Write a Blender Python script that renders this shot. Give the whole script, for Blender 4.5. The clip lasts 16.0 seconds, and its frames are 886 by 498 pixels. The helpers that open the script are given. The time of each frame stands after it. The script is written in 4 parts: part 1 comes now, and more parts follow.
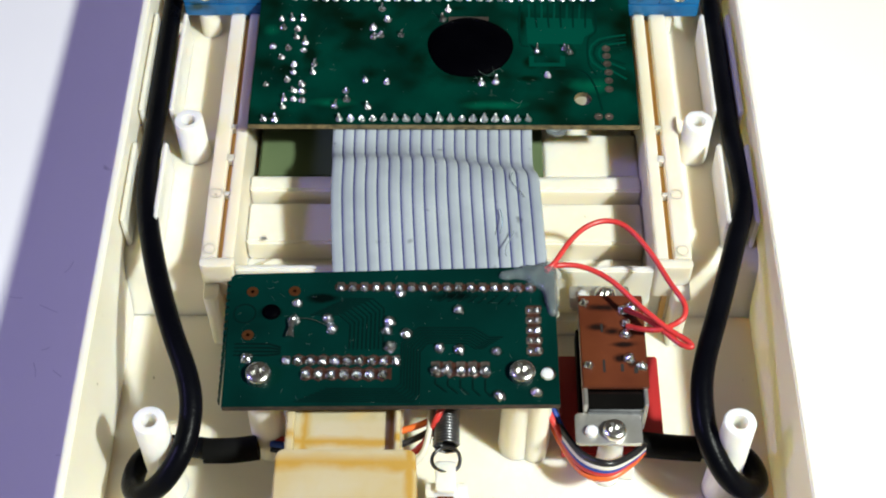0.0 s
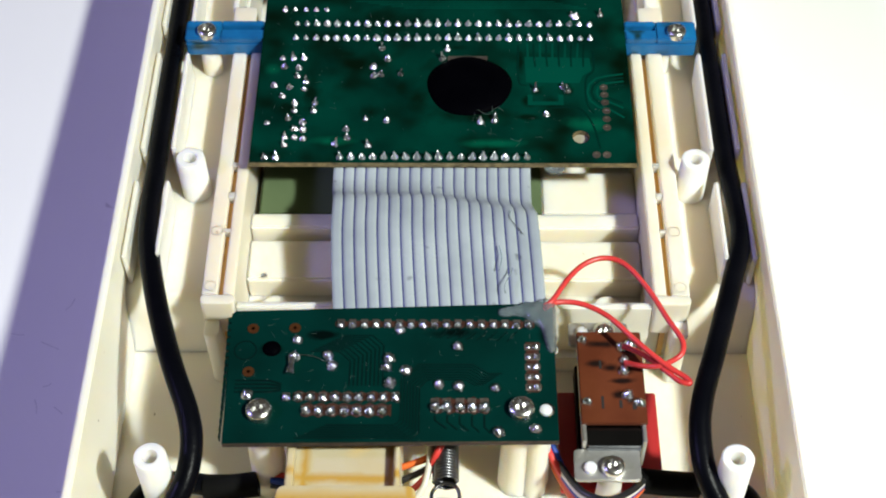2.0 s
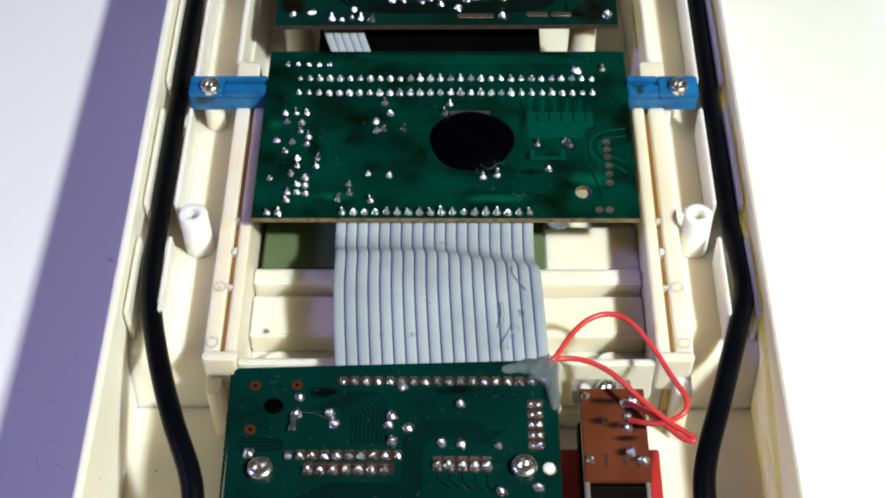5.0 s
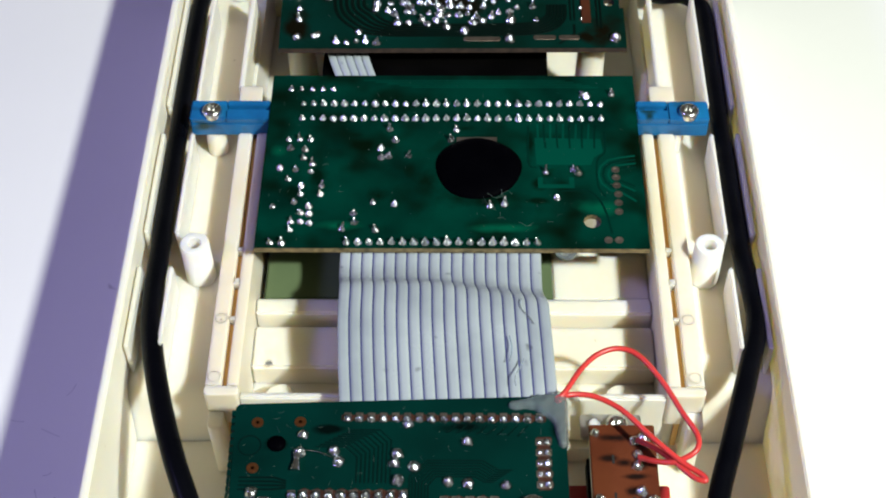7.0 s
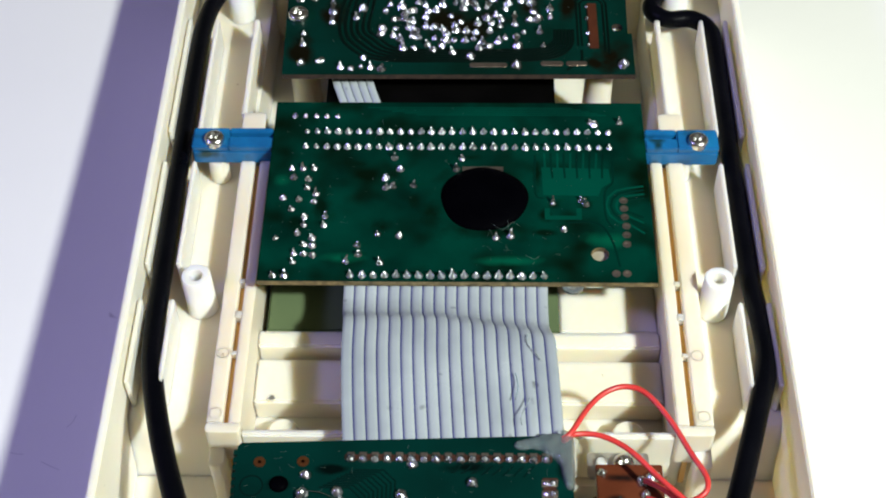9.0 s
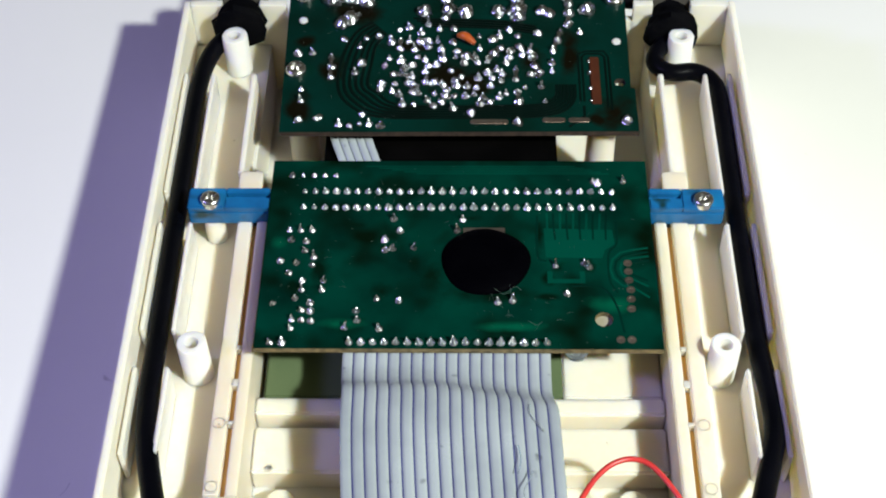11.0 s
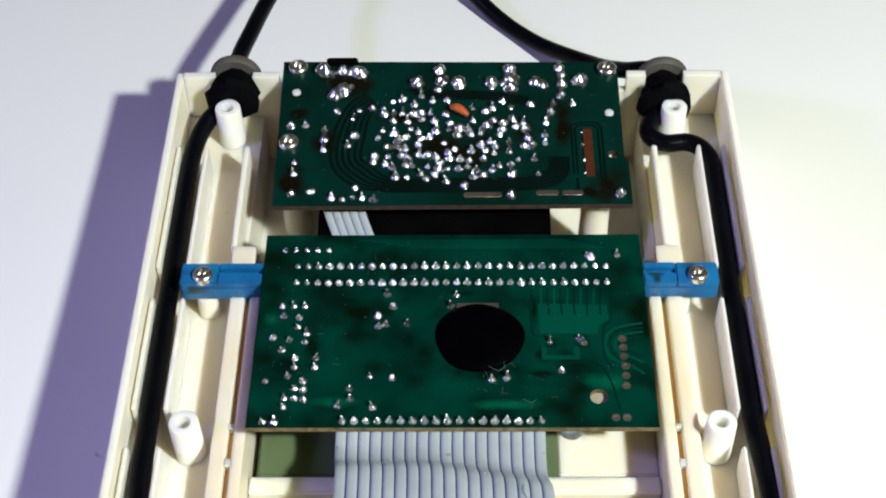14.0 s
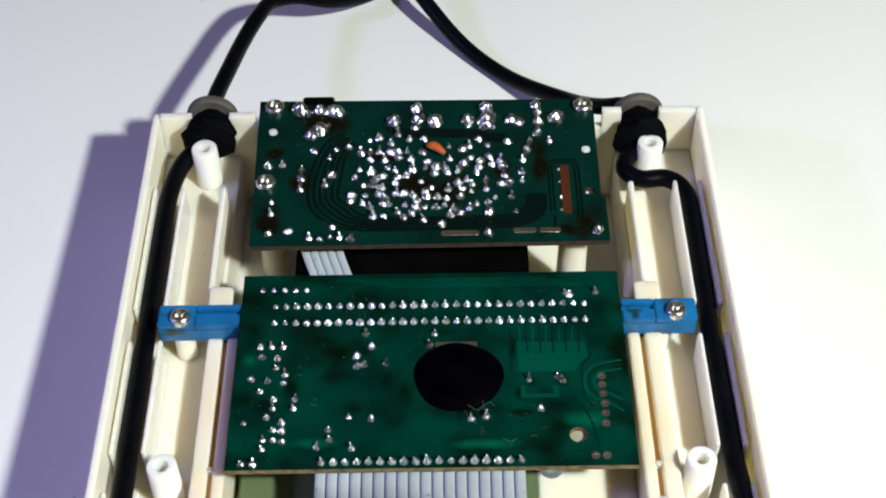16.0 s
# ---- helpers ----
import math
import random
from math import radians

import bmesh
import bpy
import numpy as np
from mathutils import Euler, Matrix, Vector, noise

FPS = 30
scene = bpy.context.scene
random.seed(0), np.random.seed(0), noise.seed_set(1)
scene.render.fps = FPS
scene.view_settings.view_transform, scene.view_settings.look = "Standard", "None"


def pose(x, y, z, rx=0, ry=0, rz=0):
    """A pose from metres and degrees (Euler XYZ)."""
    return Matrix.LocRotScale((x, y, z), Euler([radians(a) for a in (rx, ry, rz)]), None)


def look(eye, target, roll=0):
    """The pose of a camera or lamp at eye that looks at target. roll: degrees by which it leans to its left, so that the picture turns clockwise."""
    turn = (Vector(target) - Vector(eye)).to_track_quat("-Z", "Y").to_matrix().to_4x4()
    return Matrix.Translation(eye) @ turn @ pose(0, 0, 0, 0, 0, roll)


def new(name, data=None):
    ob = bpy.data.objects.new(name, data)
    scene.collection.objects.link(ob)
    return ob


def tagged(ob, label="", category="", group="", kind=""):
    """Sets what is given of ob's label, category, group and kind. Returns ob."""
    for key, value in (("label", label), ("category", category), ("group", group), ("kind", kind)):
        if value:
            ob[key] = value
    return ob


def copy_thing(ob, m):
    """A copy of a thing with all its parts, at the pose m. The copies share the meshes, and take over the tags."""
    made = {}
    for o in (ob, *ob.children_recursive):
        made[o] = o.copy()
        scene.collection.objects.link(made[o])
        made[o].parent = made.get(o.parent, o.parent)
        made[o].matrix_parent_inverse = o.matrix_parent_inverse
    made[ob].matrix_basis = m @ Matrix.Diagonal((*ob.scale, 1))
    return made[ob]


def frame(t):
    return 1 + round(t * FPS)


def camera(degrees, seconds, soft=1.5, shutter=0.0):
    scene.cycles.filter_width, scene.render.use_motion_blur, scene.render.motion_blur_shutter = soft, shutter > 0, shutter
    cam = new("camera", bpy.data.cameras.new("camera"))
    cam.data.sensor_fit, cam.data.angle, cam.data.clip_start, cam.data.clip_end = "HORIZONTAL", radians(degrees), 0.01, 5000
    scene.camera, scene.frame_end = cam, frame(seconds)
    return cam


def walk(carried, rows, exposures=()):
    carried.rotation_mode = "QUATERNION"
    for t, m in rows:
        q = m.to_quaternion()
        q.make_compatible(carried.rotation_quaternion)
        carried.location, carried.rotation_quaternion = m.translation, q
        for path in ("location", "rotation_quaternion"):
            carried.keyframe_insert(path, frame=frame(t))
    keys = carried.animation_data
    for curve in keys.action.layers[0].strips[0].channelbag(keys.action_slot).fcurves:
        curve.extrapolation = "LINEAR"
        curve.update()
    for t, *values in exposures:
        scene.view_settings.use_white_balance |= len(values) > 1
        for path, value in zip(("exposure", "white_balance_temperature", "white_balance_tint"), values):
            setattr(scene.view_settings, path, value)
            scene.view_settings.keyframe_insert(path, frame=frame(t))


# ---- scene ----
cam = camera(34.0, 16.0, soft=2.0)

PATH = [
    (0, (0.465, -21.778, 28.278), (0.45, -20.608, 26.656), -0.4),
    (0.5, (0.448, -21.807, 28.339), (0.435, -20.627, 26.724), -0.3),
    (1, (0.414, -21.799, 28.367), (0.403, -20.61, 26.759), -0.2),
    (1.5, (0.47, -21.826, 28.423), (0.457, -20.626, 26.823), -0.3),
    (2, (0.477, -21.914, 28.457), (0.462, -20.703, 26.866), -0.4),
    (2.5, (0.533, -21.998, 28.483), (0.514, -20.777, 26.899), -0.6),
    (3, (0.486, -22.087, 28.501), (0.47, -20.854, 26.926), -0.4),
    (3.5, (0.488, -22.095, 28.569), (0.469, -20.851, 27.003), -0.5),
    (4, (0.543, -22.008, 28.605), (0.521, -20.752, 27.049), -0.7),
    (6.5, (0.45, -20.875, 28.624), (0.427, -19.621, 27.066), -0.7),
    (7, (0.415, -20.644, 28.592), (0.391, -19.391, 27.034), -0.7),
    (7.5, (0.453, -20.421, 28.598), (0.429, -19.17, 27.038), -0.7),
    (8, (0.448, -20.226, 28.652), (0.422, -18.978, 27.089), -0.8),
    (8.5, (0.478, -19.943, 28.718), (0.445, -18.697, 27.155), -0.9),
    (9, (0.402, -19.642, 28.763), (0.371, -18.396, 27.199), -0.8),
    (11.3, (0.383, -18.286, 29.047), (0.351, -17.019, 27.5), -1.0),
    (11.5, (0.356, -18.323, 29.114), (0.325, -17.051, 27.571), -0.9),
    (12, (0.343, -18.116, 29.156), (0.315, -16.837, 27.619), -0.8),
    (12.5, (0.321, -17.942, 29.227), (0.296, -16.659, 27.692), -0.8),
    (13, (0.347, -17.827, 29.256), (0.32, -16.539, 27.727), -0.8),
    (13.5, (0.376, -17.694, 29.32), (0.346, -16.401, 27.795), -1.0),
    (14, (0.471, -17.641, 29.329), (0.443, -16.336, 27.814), -1.1),
    (14.5, (0.471, -17.623, 29.388), (0.452, -16.308, 27.881), -1.0),
    (15, (0.493, -17.598, 29.414), (0.478, -16.274, 27.915), -1.0),
    (15.5, (0.546, -17.551, 29.407), (0.536, -16.219, 27.915), -1.1),
    (16, (0.558, -17.497, 29.421), (0.556, -16.159, 27.934), -0.9),
]
walk(cam, [(t, look(Vector(eye) * 0.01, Vector(target) * 0.01, roll)) for t, eye, target, roll in PATH])

# ---- light ----
world = bpy.data.worlds.new("world")
scene.world = world
world.use_nodes = True
world.node_tree.nodes["Background"].inputs[0].default_value = (1.0, 0.88, 0.66, 1)
world.node_tree.nodes["Background"].inputs[1].default_value = 0.06


def area_lamp(name, eye, target, size, power, colour):
    data = bpy.data.lights.new(name, "AREA")
    data.shape, data.size, data.energy, data.color = "DISK", size, power, colour
    ob = new(name, data)
    ob.matrix_world = look(eye, target)
    return ob


area_lamp("key_lamp", (0.3525, -0.300, 0.5325), (-0.02, 0.03, 0.02), 0.042, 7.6, (0.945, 1.0, 0.91))
area_lamp("violet_lamp", (-0.52, -0.12, 0.42), (-0.05, 0.02, 0.03), 0.075, 1.62, (0.40, 0.355, 1.0))

# ---- materials ----


def material(name, colour, other=None, rough=0.5, metal=0.0, scale=60.0, grain=900.0, bump=0.15, coat=0.0, spots=None, specular=0.5, per_object=0.0):
    """Two tones mixed by a broad noise, fine grain in the gloss and relief, and dark specks if asked for. scale and grain: per metre."""
    m = bpy.data.materials.new(name)
    m.use_nodes = True
    tree = m.node_tree
    nodes, links = tree.nodes, tree.links
    b = nodes["Principled BSDF"]
    other = other or tuple(c * 0.8 for c in colour)
    at = nodes.new("ShaderNodeTexCoord")
    broad = nodes.new("ShaderNodeTexNoise")
    broad.inputs["Scale"].default_value, broad.inputs["Detail"].default_value = scale, 5
    links.new(at.outputs["Object"], broad.inputs["Vector"])
    ramp = nodes.new("ShaderNodeValToRGB")
    ramp.color_ramp.elements[0].position, ramp.color_ramp.elements[1].position = 0.35, 0.68
    ramp.color_ramp.elements[0].color, ramp.color_ramp.elements[1].color = (*colour, 1), (*other, 1)
    links.new(broad.outputs["Fac"], ramp.inputs["Fac"])
    out = ramp.outputs["Color"]
    fine = nodes.new("ShaderNodeTexNoise")
    fine.inputs["Scale"].default_value, fine.inputs["Detail"].default_value = grain, 3
    links.new(at.outputs["Object"], fine.inputs["Vector"])
    if spots:
        speck = nodes.new("ShaderNodeTexNoise")
        speck.inputs["Scale"].default_value, speck.inputs["Detail"].default_value = spots[1], 2
        links.new(at.outputs["Object"], speck.inputs["Vector"])
        cut = nodes.new("ShaderNodeMapRange")
        cut.inputs["From Min"].default_value, cut.inputs["From Max"].default_value = spots[2], spots[2] + (spots[3] if len(spots) > 3 else 0.06)
        links.new(speck.outputs["Fac"], cut.inputs["Value"])
        mix = nodes.new("ShaderNodeMix")
        mix.data_type = "RGBA"
        links.new(cut.outputs["Result"], mix.inputs["Factor"])
        links.new(out, mix.inputs["A"])
        mix.inputs["B"].default_value = (*spots[0], 1)
        out = mix.outputs["Result"]
    if per_object:
        info = nodes.new("ShaderNodeObjectInfo")
        span = nodes.new("ShaderNodeMapRange")
        span.inputs["To Min"].default_value, span.inputs["To Max"].default_value = 1 - per_object, 1 + per_object
        links.new(info.outputs["Random"], span.inputs["Value"])
        hue = nodes.new("ShaderNodeHueSaturation")
        links.new(span.outputs["Result"], hue.inputs["Value"])
        links.new(out, hue.inputs["Color"])
        out = hue.outputs["Color"]
    links.new(out, b.inputs["Base Color"])
    gloss = nodes.new("ShaderNodeMapRange")
    gloss.inputs["To Min"].default_value, gloss.inputs["To Max"].default_value = max(0.03, rough - 0.1), min(1, rough + 0.1)
    links.new(broad.outputs["Fac"], gloss.inputs["Value"])
    links.new(gloss.outputs["Result"], b.inputs["Roughness"])
    b.inputs["Metallic"].default_value = metal
    b.inputs["Specular IOR Level"].default_value = specular
    b.inputs["Coat Weight"].default_value = coat
    b.inputs["Coat Roughness"].default_value = 0.12
    if bump:
        relief = nodes.new("ShaderNodeBump")
        relief.inputs["Strength"].default_value, relief.inputs["Distance"].default_value = bump, 0.0004
        links.new(fine.outputs["Fac"], relief.inputs["Height"])
        links.new(relief.outputs["Normal"], b.inputs["Normal"])
    return m


IVORY = material("ivory_plastic", (0.875, 0.825, 0.73), (0.855, 0.785, 0.64), 0.42, scale=22, grain=2500, bump=0.05, spots=((0.25, 0.18, 0.1), 420, 0.755))
RAIL = material("yellowed_plastic", (0.83, 0.76, 0.63), (0.79, 0.68, 0.52), 0.4, scale=40, grain=2500, bump=0.06, spots=((0.22, 0.14, 0.08), 380, 0.74))
POSTS = material("white_plastic", (0.84, 0.82, 0.78), (0.80, 0.77, 0.69), 0.38, scale=60, grain=2500, bump=0.05)
# groove floor: light glowing through the plastic is put into this amber
AMBER = material("glow_tinted_plastic", (0.78, 0.47, 0.15), (0.70, 0.38, 0.10), 0.45, scale=60, bump=0.05)
TABLE = material("white_table", (0.80, 0.80, 0.79), (0.76, 0.76, 0.755), 0.55, scale=9, grain=1400, bump=0.06, spots=((0.35, 0.34, 0.34), 120, 0.75))
PCB_LCD = material("bright_green_mask", (0.0002, 0.033, 0.0210), (0.0002, 0.0125, 0.0084), 0.34, scale=60, grain=500, bump=0.12, coat=0.0, specular=0.03, spots=((0.0010, 0.0058, 0.0024), 75, 0.50, 0.19))
PCB_KEY = material("dark_green_mask", (0.0006, 0.0225, 0.0178), (0.0005, 0.0140, 0.0112), 0.32, scale=60, grain=600, bump=0.14, coat=0.0, specular=0.05)
PCB_POW = material("deep_green_mask", (0.001, 0.0225, 0.0168), (0.0012, 0.0128, 0.0086), 0.32, scale=70, grain=600, bump=0.2, coat=0.0, specular=0.05)
TRACE = material("dark_gap_mask", (0.0004, 0.0100, 0.0084), (0.0004, 0.0066, 0.0056), 0.3, scale=70, grain=700, bump=0.1, coat=0.05, specular=0.15)
EDGE = material("board_edge", (0.24, 0.18, 0.085), (0.07, 0.055, 0.025), 0.8, scale=500, grain=2500, bump=0.5)
DARK_EDGE = material("dark_board_edge", (0.05, 0.03, 0.02), (0.02, 0.013, 0.009), 0.8, scale=500, grain=2500, bump=0.5)
SOLDER = material("solder", (0.83, 0.88, 0.92), (0.55, 0.57, 0.59), 0.22, 1.0, scale=700, grain=1600, bump=0.35, per_object=0.25)
TIN = material("tinned_pad", (0.58, 0.51, 0.46), (0.34, 0.28, 0.24), 0.38, 1.0, scale=500, grain=1500, bump=0.4, per_object=0.2)
BRIGHT_SOLDER = material("bright_solder", (0.88, 0.93, 0.96), (0.74, 0.78, 0.80), 0.33, 1.0, scale=700, grain=1600, bump=0.25, per_object=0.2)
COPPER = material("copper_ring", (0.62, 0.26, 0.10), (0.45, 0.17, 0.07), 0.35, 1.0, scale=300, bump=0.2)
FLUX = material("brown_flux", (0.055, 0.020, 0.013), (0.03, 0.012, 0.008), 0.3, scale=400, grain=1500, bump=0.3, coat=0.3)
STEEL = material("zinc_steel", (0.82, 0.82, 0.79), (0.66, 0.66, 0.63), 0.26, 1.0, scale=200, grain=1500, bump=0.12)
# dull metal, darkened further to hold the half shadow over the switch tab
DULL_STEEL = material("dull_steel", (0.58, 0.57, 0.55), (0.44, 0.43, 0.42), 0.5, 1.0, scale=120, grain=900, bump=0.15)
DARK_STEEL = material("dark_spring_steel", (0.15, 0.15, 0.16), (0.08, 0.08, 0.085), 0.35, 0.9, scale=300, bump=0.1)
RUBBER = material("black_cable_sheath", (0.0015, 0.0017, 0.003), (0.0025, 0.0027, 0.0045), 0.32, scale=120, grain=1200, bump=0.2, spots=((0.2, 0.19, 0.18), 210, 0.8), specular=0.06)
SLEEVE = material("matt_black_sleeve", (0.004, 0.004, 0.004), (0.007, 0.007, 0.007), 0.6, scale=100, bump=0.15, specular=0.05)
GROMMET = material("dusty_rubber", (0.0018, 0.002, 0.003), (0.004, 0.004, 0.0048), 0.7, scale=200, grain=900, bump=0.6, specular=0.02)
FLANGE = material("grey_rubber_flange", (0.05, 0.046, 0.04), (0.09, 0.083, 0.07), 0.6, scale=160, grain=900, bump=0.35)
EPOXY = material("black_epoxy", (0.0005, 0.0005, 0.0011), (0.0008, 0.0008, 0.0015), 0.5, scale=150, grain=700, bump=0.15, specular=0.006)
RIBBON = material("grey_ribbon_insulation", (0.36, 0.40, 0.43), (0.27, 0.305, 0.335), 0.3, scale=70, grain=1500, bump=0.08, coat=0.25, spots=((0.10, 0.11, 0.12), 240, 0.69, 0.1))
WEB = material("blue_grey_web", (0.035, 0.04, 0.17), (0.025, 0.025, 0.11), 0.5, scale=90)
BLUE = material("blue_plastic", (0.006, 0.145, 0.36), (0.004, 0.085, 0.24), 0.4, scale=110, grain=900, bump=0.15, spots=((0.004, 0.03, 0.035), 150, 0.58, 0.14))
RED = material("red_insulation", (0.62, 0.045, 0.04), (0.48, 0.025, 0.025), 0.35, scale=120, bump=0.05)
WIRE = {
    "black": material("black_insulation", (0.012, 0.012, 0.014), rough=0.35),
    "white": material("white_insulation", (0.74, 0.70, 0.62), rough=0.4),
    "blue": material("blue_insulation", (0.012, 0.05, 0.30), rough=0.35),
    "orange": material("orange_insulation", (0.75, 0.15, 0.03), rough=0.35),
    "red": RED,
}
PHENOLIC = material("brown_phenolic", (0.135, 0.036, 0.016), (0.10, 0.024, 0.011), 0.45, scale=90, grain=1500, bump=0.12, specular=0.2)
RED_PLATE = material("red_plastic", (0.42, 0.025, 0.025), (0.33, 0.015, 0.018), 0.4, scale=60, bump=0.06)
AGED = material("aged_yellow_plastic", (0.52, 0.45, 0.30), (0.50, 0.385, 0.185), 0.4, scale=75, grain=1500, bump=0.1, spots=((0.68, 0.45, 0.16), 60, 0.62, 0.12))
BLACK = material("black_plastic", (0.0012, 0.0012, 0.0012), (0.0022, 0.002, 0.002), 0.45, scale=90, bump=0.1, specular=0.06)
GLUE = material("hot_glue", (0.60, 0.76, 0.80), (0.72, 0.76, 0.76), 0.16, scale=120, grain=400, bump=0.1)
GLUE.node_tree.nodes["Principled BSDF"].inputs["Transmission Weight"].default_value = 0.85
GLASS = material("green_display_glass", (0.12, 0.165, 0.085), (0.095, 0.135, 0.068), 0.15, scale=30, bump=0.02, coat=0.6)
for soft_one in (IVORY, RAIL, POSTS, AGED):
    shader = soft_one.node_tree.nodes["Principled BSDF"]
    shader.inputs["Subsurface Weight"].default_value = 0.9
    shader.inputs["Subsurface Radius"].default_value = (1.0, 0.86, 0.6)
    shader.inputs["Subsurface Scale"].default_value = 0.004
AGED.node_tree.nodes["Principled BSDF"].inputs["Subsurface Weight"].default_value = 0.35


def seep(m, lines, brown):
    """Brown tide lines of seeped glue: (axis, where, width, from y, to y) in mm, wavering with a noise."""
    tree = m.node_tree
    nodes, links = tree.nodes, tree.links

    def calc(kind, a, b=0.0, clamp=False):
        n = nodes.new("ShaderNodeMath")
        n.operation, n.use_clamp = kind, clamp
        for k, one in enumerate((a, b)):
            if isinstance(one, float):
                n.inputs[k].default_value = one
            else:
                links.new(one, n.inputs[k])
        return n.outputs[0]

    b = nodes["Principled BSDF"]
    plain = b.inputs["Base Color"].links[0].from_socket
    at = nodes.new("ShaderNodeTexCoord")
    xyz = nodes.new("ShaderNodeSeparateXYZ")
    links.new(at.outputs["Object"], xyz.inputs[0])
    wave = nodes.new("ShaderNodeTexNoise")
    wave.inputs["Scale"].default_value, wave.inputs["Detail"].default_value = 130.0, 4
    links.new(at.outputs["Object"], wave.inputs["Vector"])
    drift = calc("MULTIPLY", calc("SUBTRACT", wave.outputs["Fac"], 0.5), 0.0026)
    total = None
    for axis, where, width, y0, y1 in lines:
        along = calc("ADD", xyz.outputs[axis], drift)
        off = calc("ABSOLUTE", calc("SUBTRACT", along, where * 0.001))
        one = calc("SUBTRACT", 1.0, calc("DIVIDE", off, width * 0.001), clamp=True)
        one = calc("MULTIPLY", one, calc("MULTIPLY", calc("GREATER_THAN", xyz.outputs["Y"], y0 * 0.001), calc("LESS_THAN", xyz.outputs["Y"], y1 * 0.001)))
        total = one if total is None else calc("MAXIMUM", total, one)
    total = calc("MULTIPLY", total, calc("MULTIPLY", wave.outputs["Fac"], 2.2), clamp=True)
    mix = nodes.new("ShaderNodeMix")
    mix.data_type = "RGBA"
    links.new(total, mix.inputs["Factor"])
    links.new(plain, mix.inputs["A"])
    mix.inputs["B"].default_value = (*brown, 1)
    links.new(mix.outputs["Result"], b.inputs["Base Color"])


seep(AGED, (("Y", -86.6, 2.3, -200.0, 0.0), ("Y", -79.2, 1.5, -83.5, 0.0), ("X", -25.4, 1.4, -83.5, -60.0), ("X", -7.8, 1.0, -83.5, -60.0), ("X", -3.6, 1.4, -200.0, -83.5)), (0.47, 0.28, 0.055))


def blotch(m, places, colour, ragged=1.5, soft=2.2):
    """Soft-edged patches, mostly flux stains: (x, y, half width, half depth) in mm, with a ragged outline."""
    tree = m.node_tree
    nodes, links = tree.nodes, tree.links
    b = nodes["Principled BSDF"]
    plain = b.inputs["Base Color"].links[0].from_socket
    at = nodes.new("ShaderNodeTexCoord")
    wave = nodes.new("ShaderNodeTexNoise")
    wave.inputs["Scale"].default_value, wave.inputs["Detail"].default_value = 190.0, 5
    links.new(at.outputs["Object"], wave.inputs["Vector"])
    total = None
    for x, y, rx, ry in places:
        to = nodes.new("ShaderNodeMapping")
        to.inputs["Location"].default_value = (-x / rx, -y / ry, 0)
        to.inputs["Scale"].default_value = (1000 / rx, 1000 / ry, 0)
        links.new(at.outputs["Object"], to.inputs["Vector"])
        size = nodes.new("ShaderNodeVectorMath")
        size.operation = "LENGTH"
        links.new(to.outputs["Vector"], size.inputs[0])
        edge = nodes.new("ShaderNodeMath")
        edge.operation = "MULTIPLY_ADD"
        links.new(wave.outputs["Fac"], edge.inputs[0])
        edge.inputs[1].default_value = ragged
        links.new(size.outputs["Value"], edge.inputs[2])
        cut = nodes.new("ShaderNodeMapRange")
        cut.inputs["From Min"].default_value, cut.inputs["From Max"].default_value = 1 + ragged / 2, 1 + ragged / 2 - 1 / soft
        links.new(edge.outputs[0], cut.inputs["Value"])
        if total is None:
            total = cut.outputs["Result"]
        else:
            most = nodes.new("ShaderNodeMath")
            most.operation = "MAXIMUM"
            links.new(total, most.inputs[0])
            links.new(cut.outputs["Result"], most.inputs[1])
            total = most.outputs[0]
    mix = nodes.new("ShaderNodeMix")
    mix.data_type = "RGBA"
    links.new(total, mix.inputs["Factor"])
    links.new(plain, mix.inputs["A"])
    mix.inputs["B"].default_value = (*colour, 1)
    links.new(mix.outputs["Result"], b.inputs["Base Color"])


blotch(PCB_LCD, ((10, 12.5, 13, 3.2), (-3.0, 17.5, 3.5, 5), (20.8, 31, 1.3, 6), (22.5, 17.5, 2.2, 2.8), (24.6, 20.6, 2.1, 2.5), (31.4, 20.6, 2.2, 2.5), (-15, 13.5, 2.8, 3), (-29, 19, 2.4, 7), (-39, 0, 3.2, 2.4), (-35, 15, 2, 3), (-8, 22, 2.0, 2.2), (22, 12.2, 4.5, 1.3), (5, 35.0, 3.5, 1.2), (-22, 33, 5, 1.2)), (0.0008, 0.0085, 0.0042), 2.4, 1.3)
blotch(PCB_LCD, ((-39.2, 27.5, 2.3, 2.2), (14, 4.0, 9, 1.6), (-24, 4.5, 6, 1.8), (36, 10, 6, 3)), (0.0004, 0.066, 0.034), 1.2, 1.2)
blotch(PCB_POW, ((40.5, 68, 5.5, 5.5), (36, 66, 3, 2.5), (-37.5, 70, 4, 7), (-30, 84, 4.5, 6), (-25, 105, 9, 5), (20, 86, 5, 5), (-10, 92, 8, 3), (-38, 94, 3, 2.5), (30, 90, 3, 9), (2, 80, 14, 7)), (0.0045, 0.0040, 0.0018), 1.8, 1.6)
blotch(PCB_KEY, ((5, -48.9, 6, 1.6), (-33.2, -53, 3.2, 1.8), (24, -49, 2.2, 3.4), (-22, -49.5, 4, 1.2)), (0.0006, 0.0035, 0.0030), 1.6, 1.6)
BURNT = material("scorched_shaded_phenolic", (0.118, 0.032, 0.013), (0.085, 0.020, 0.008), 0.34, scale=90, grain=1500, bump=0.12, specular=0.3)
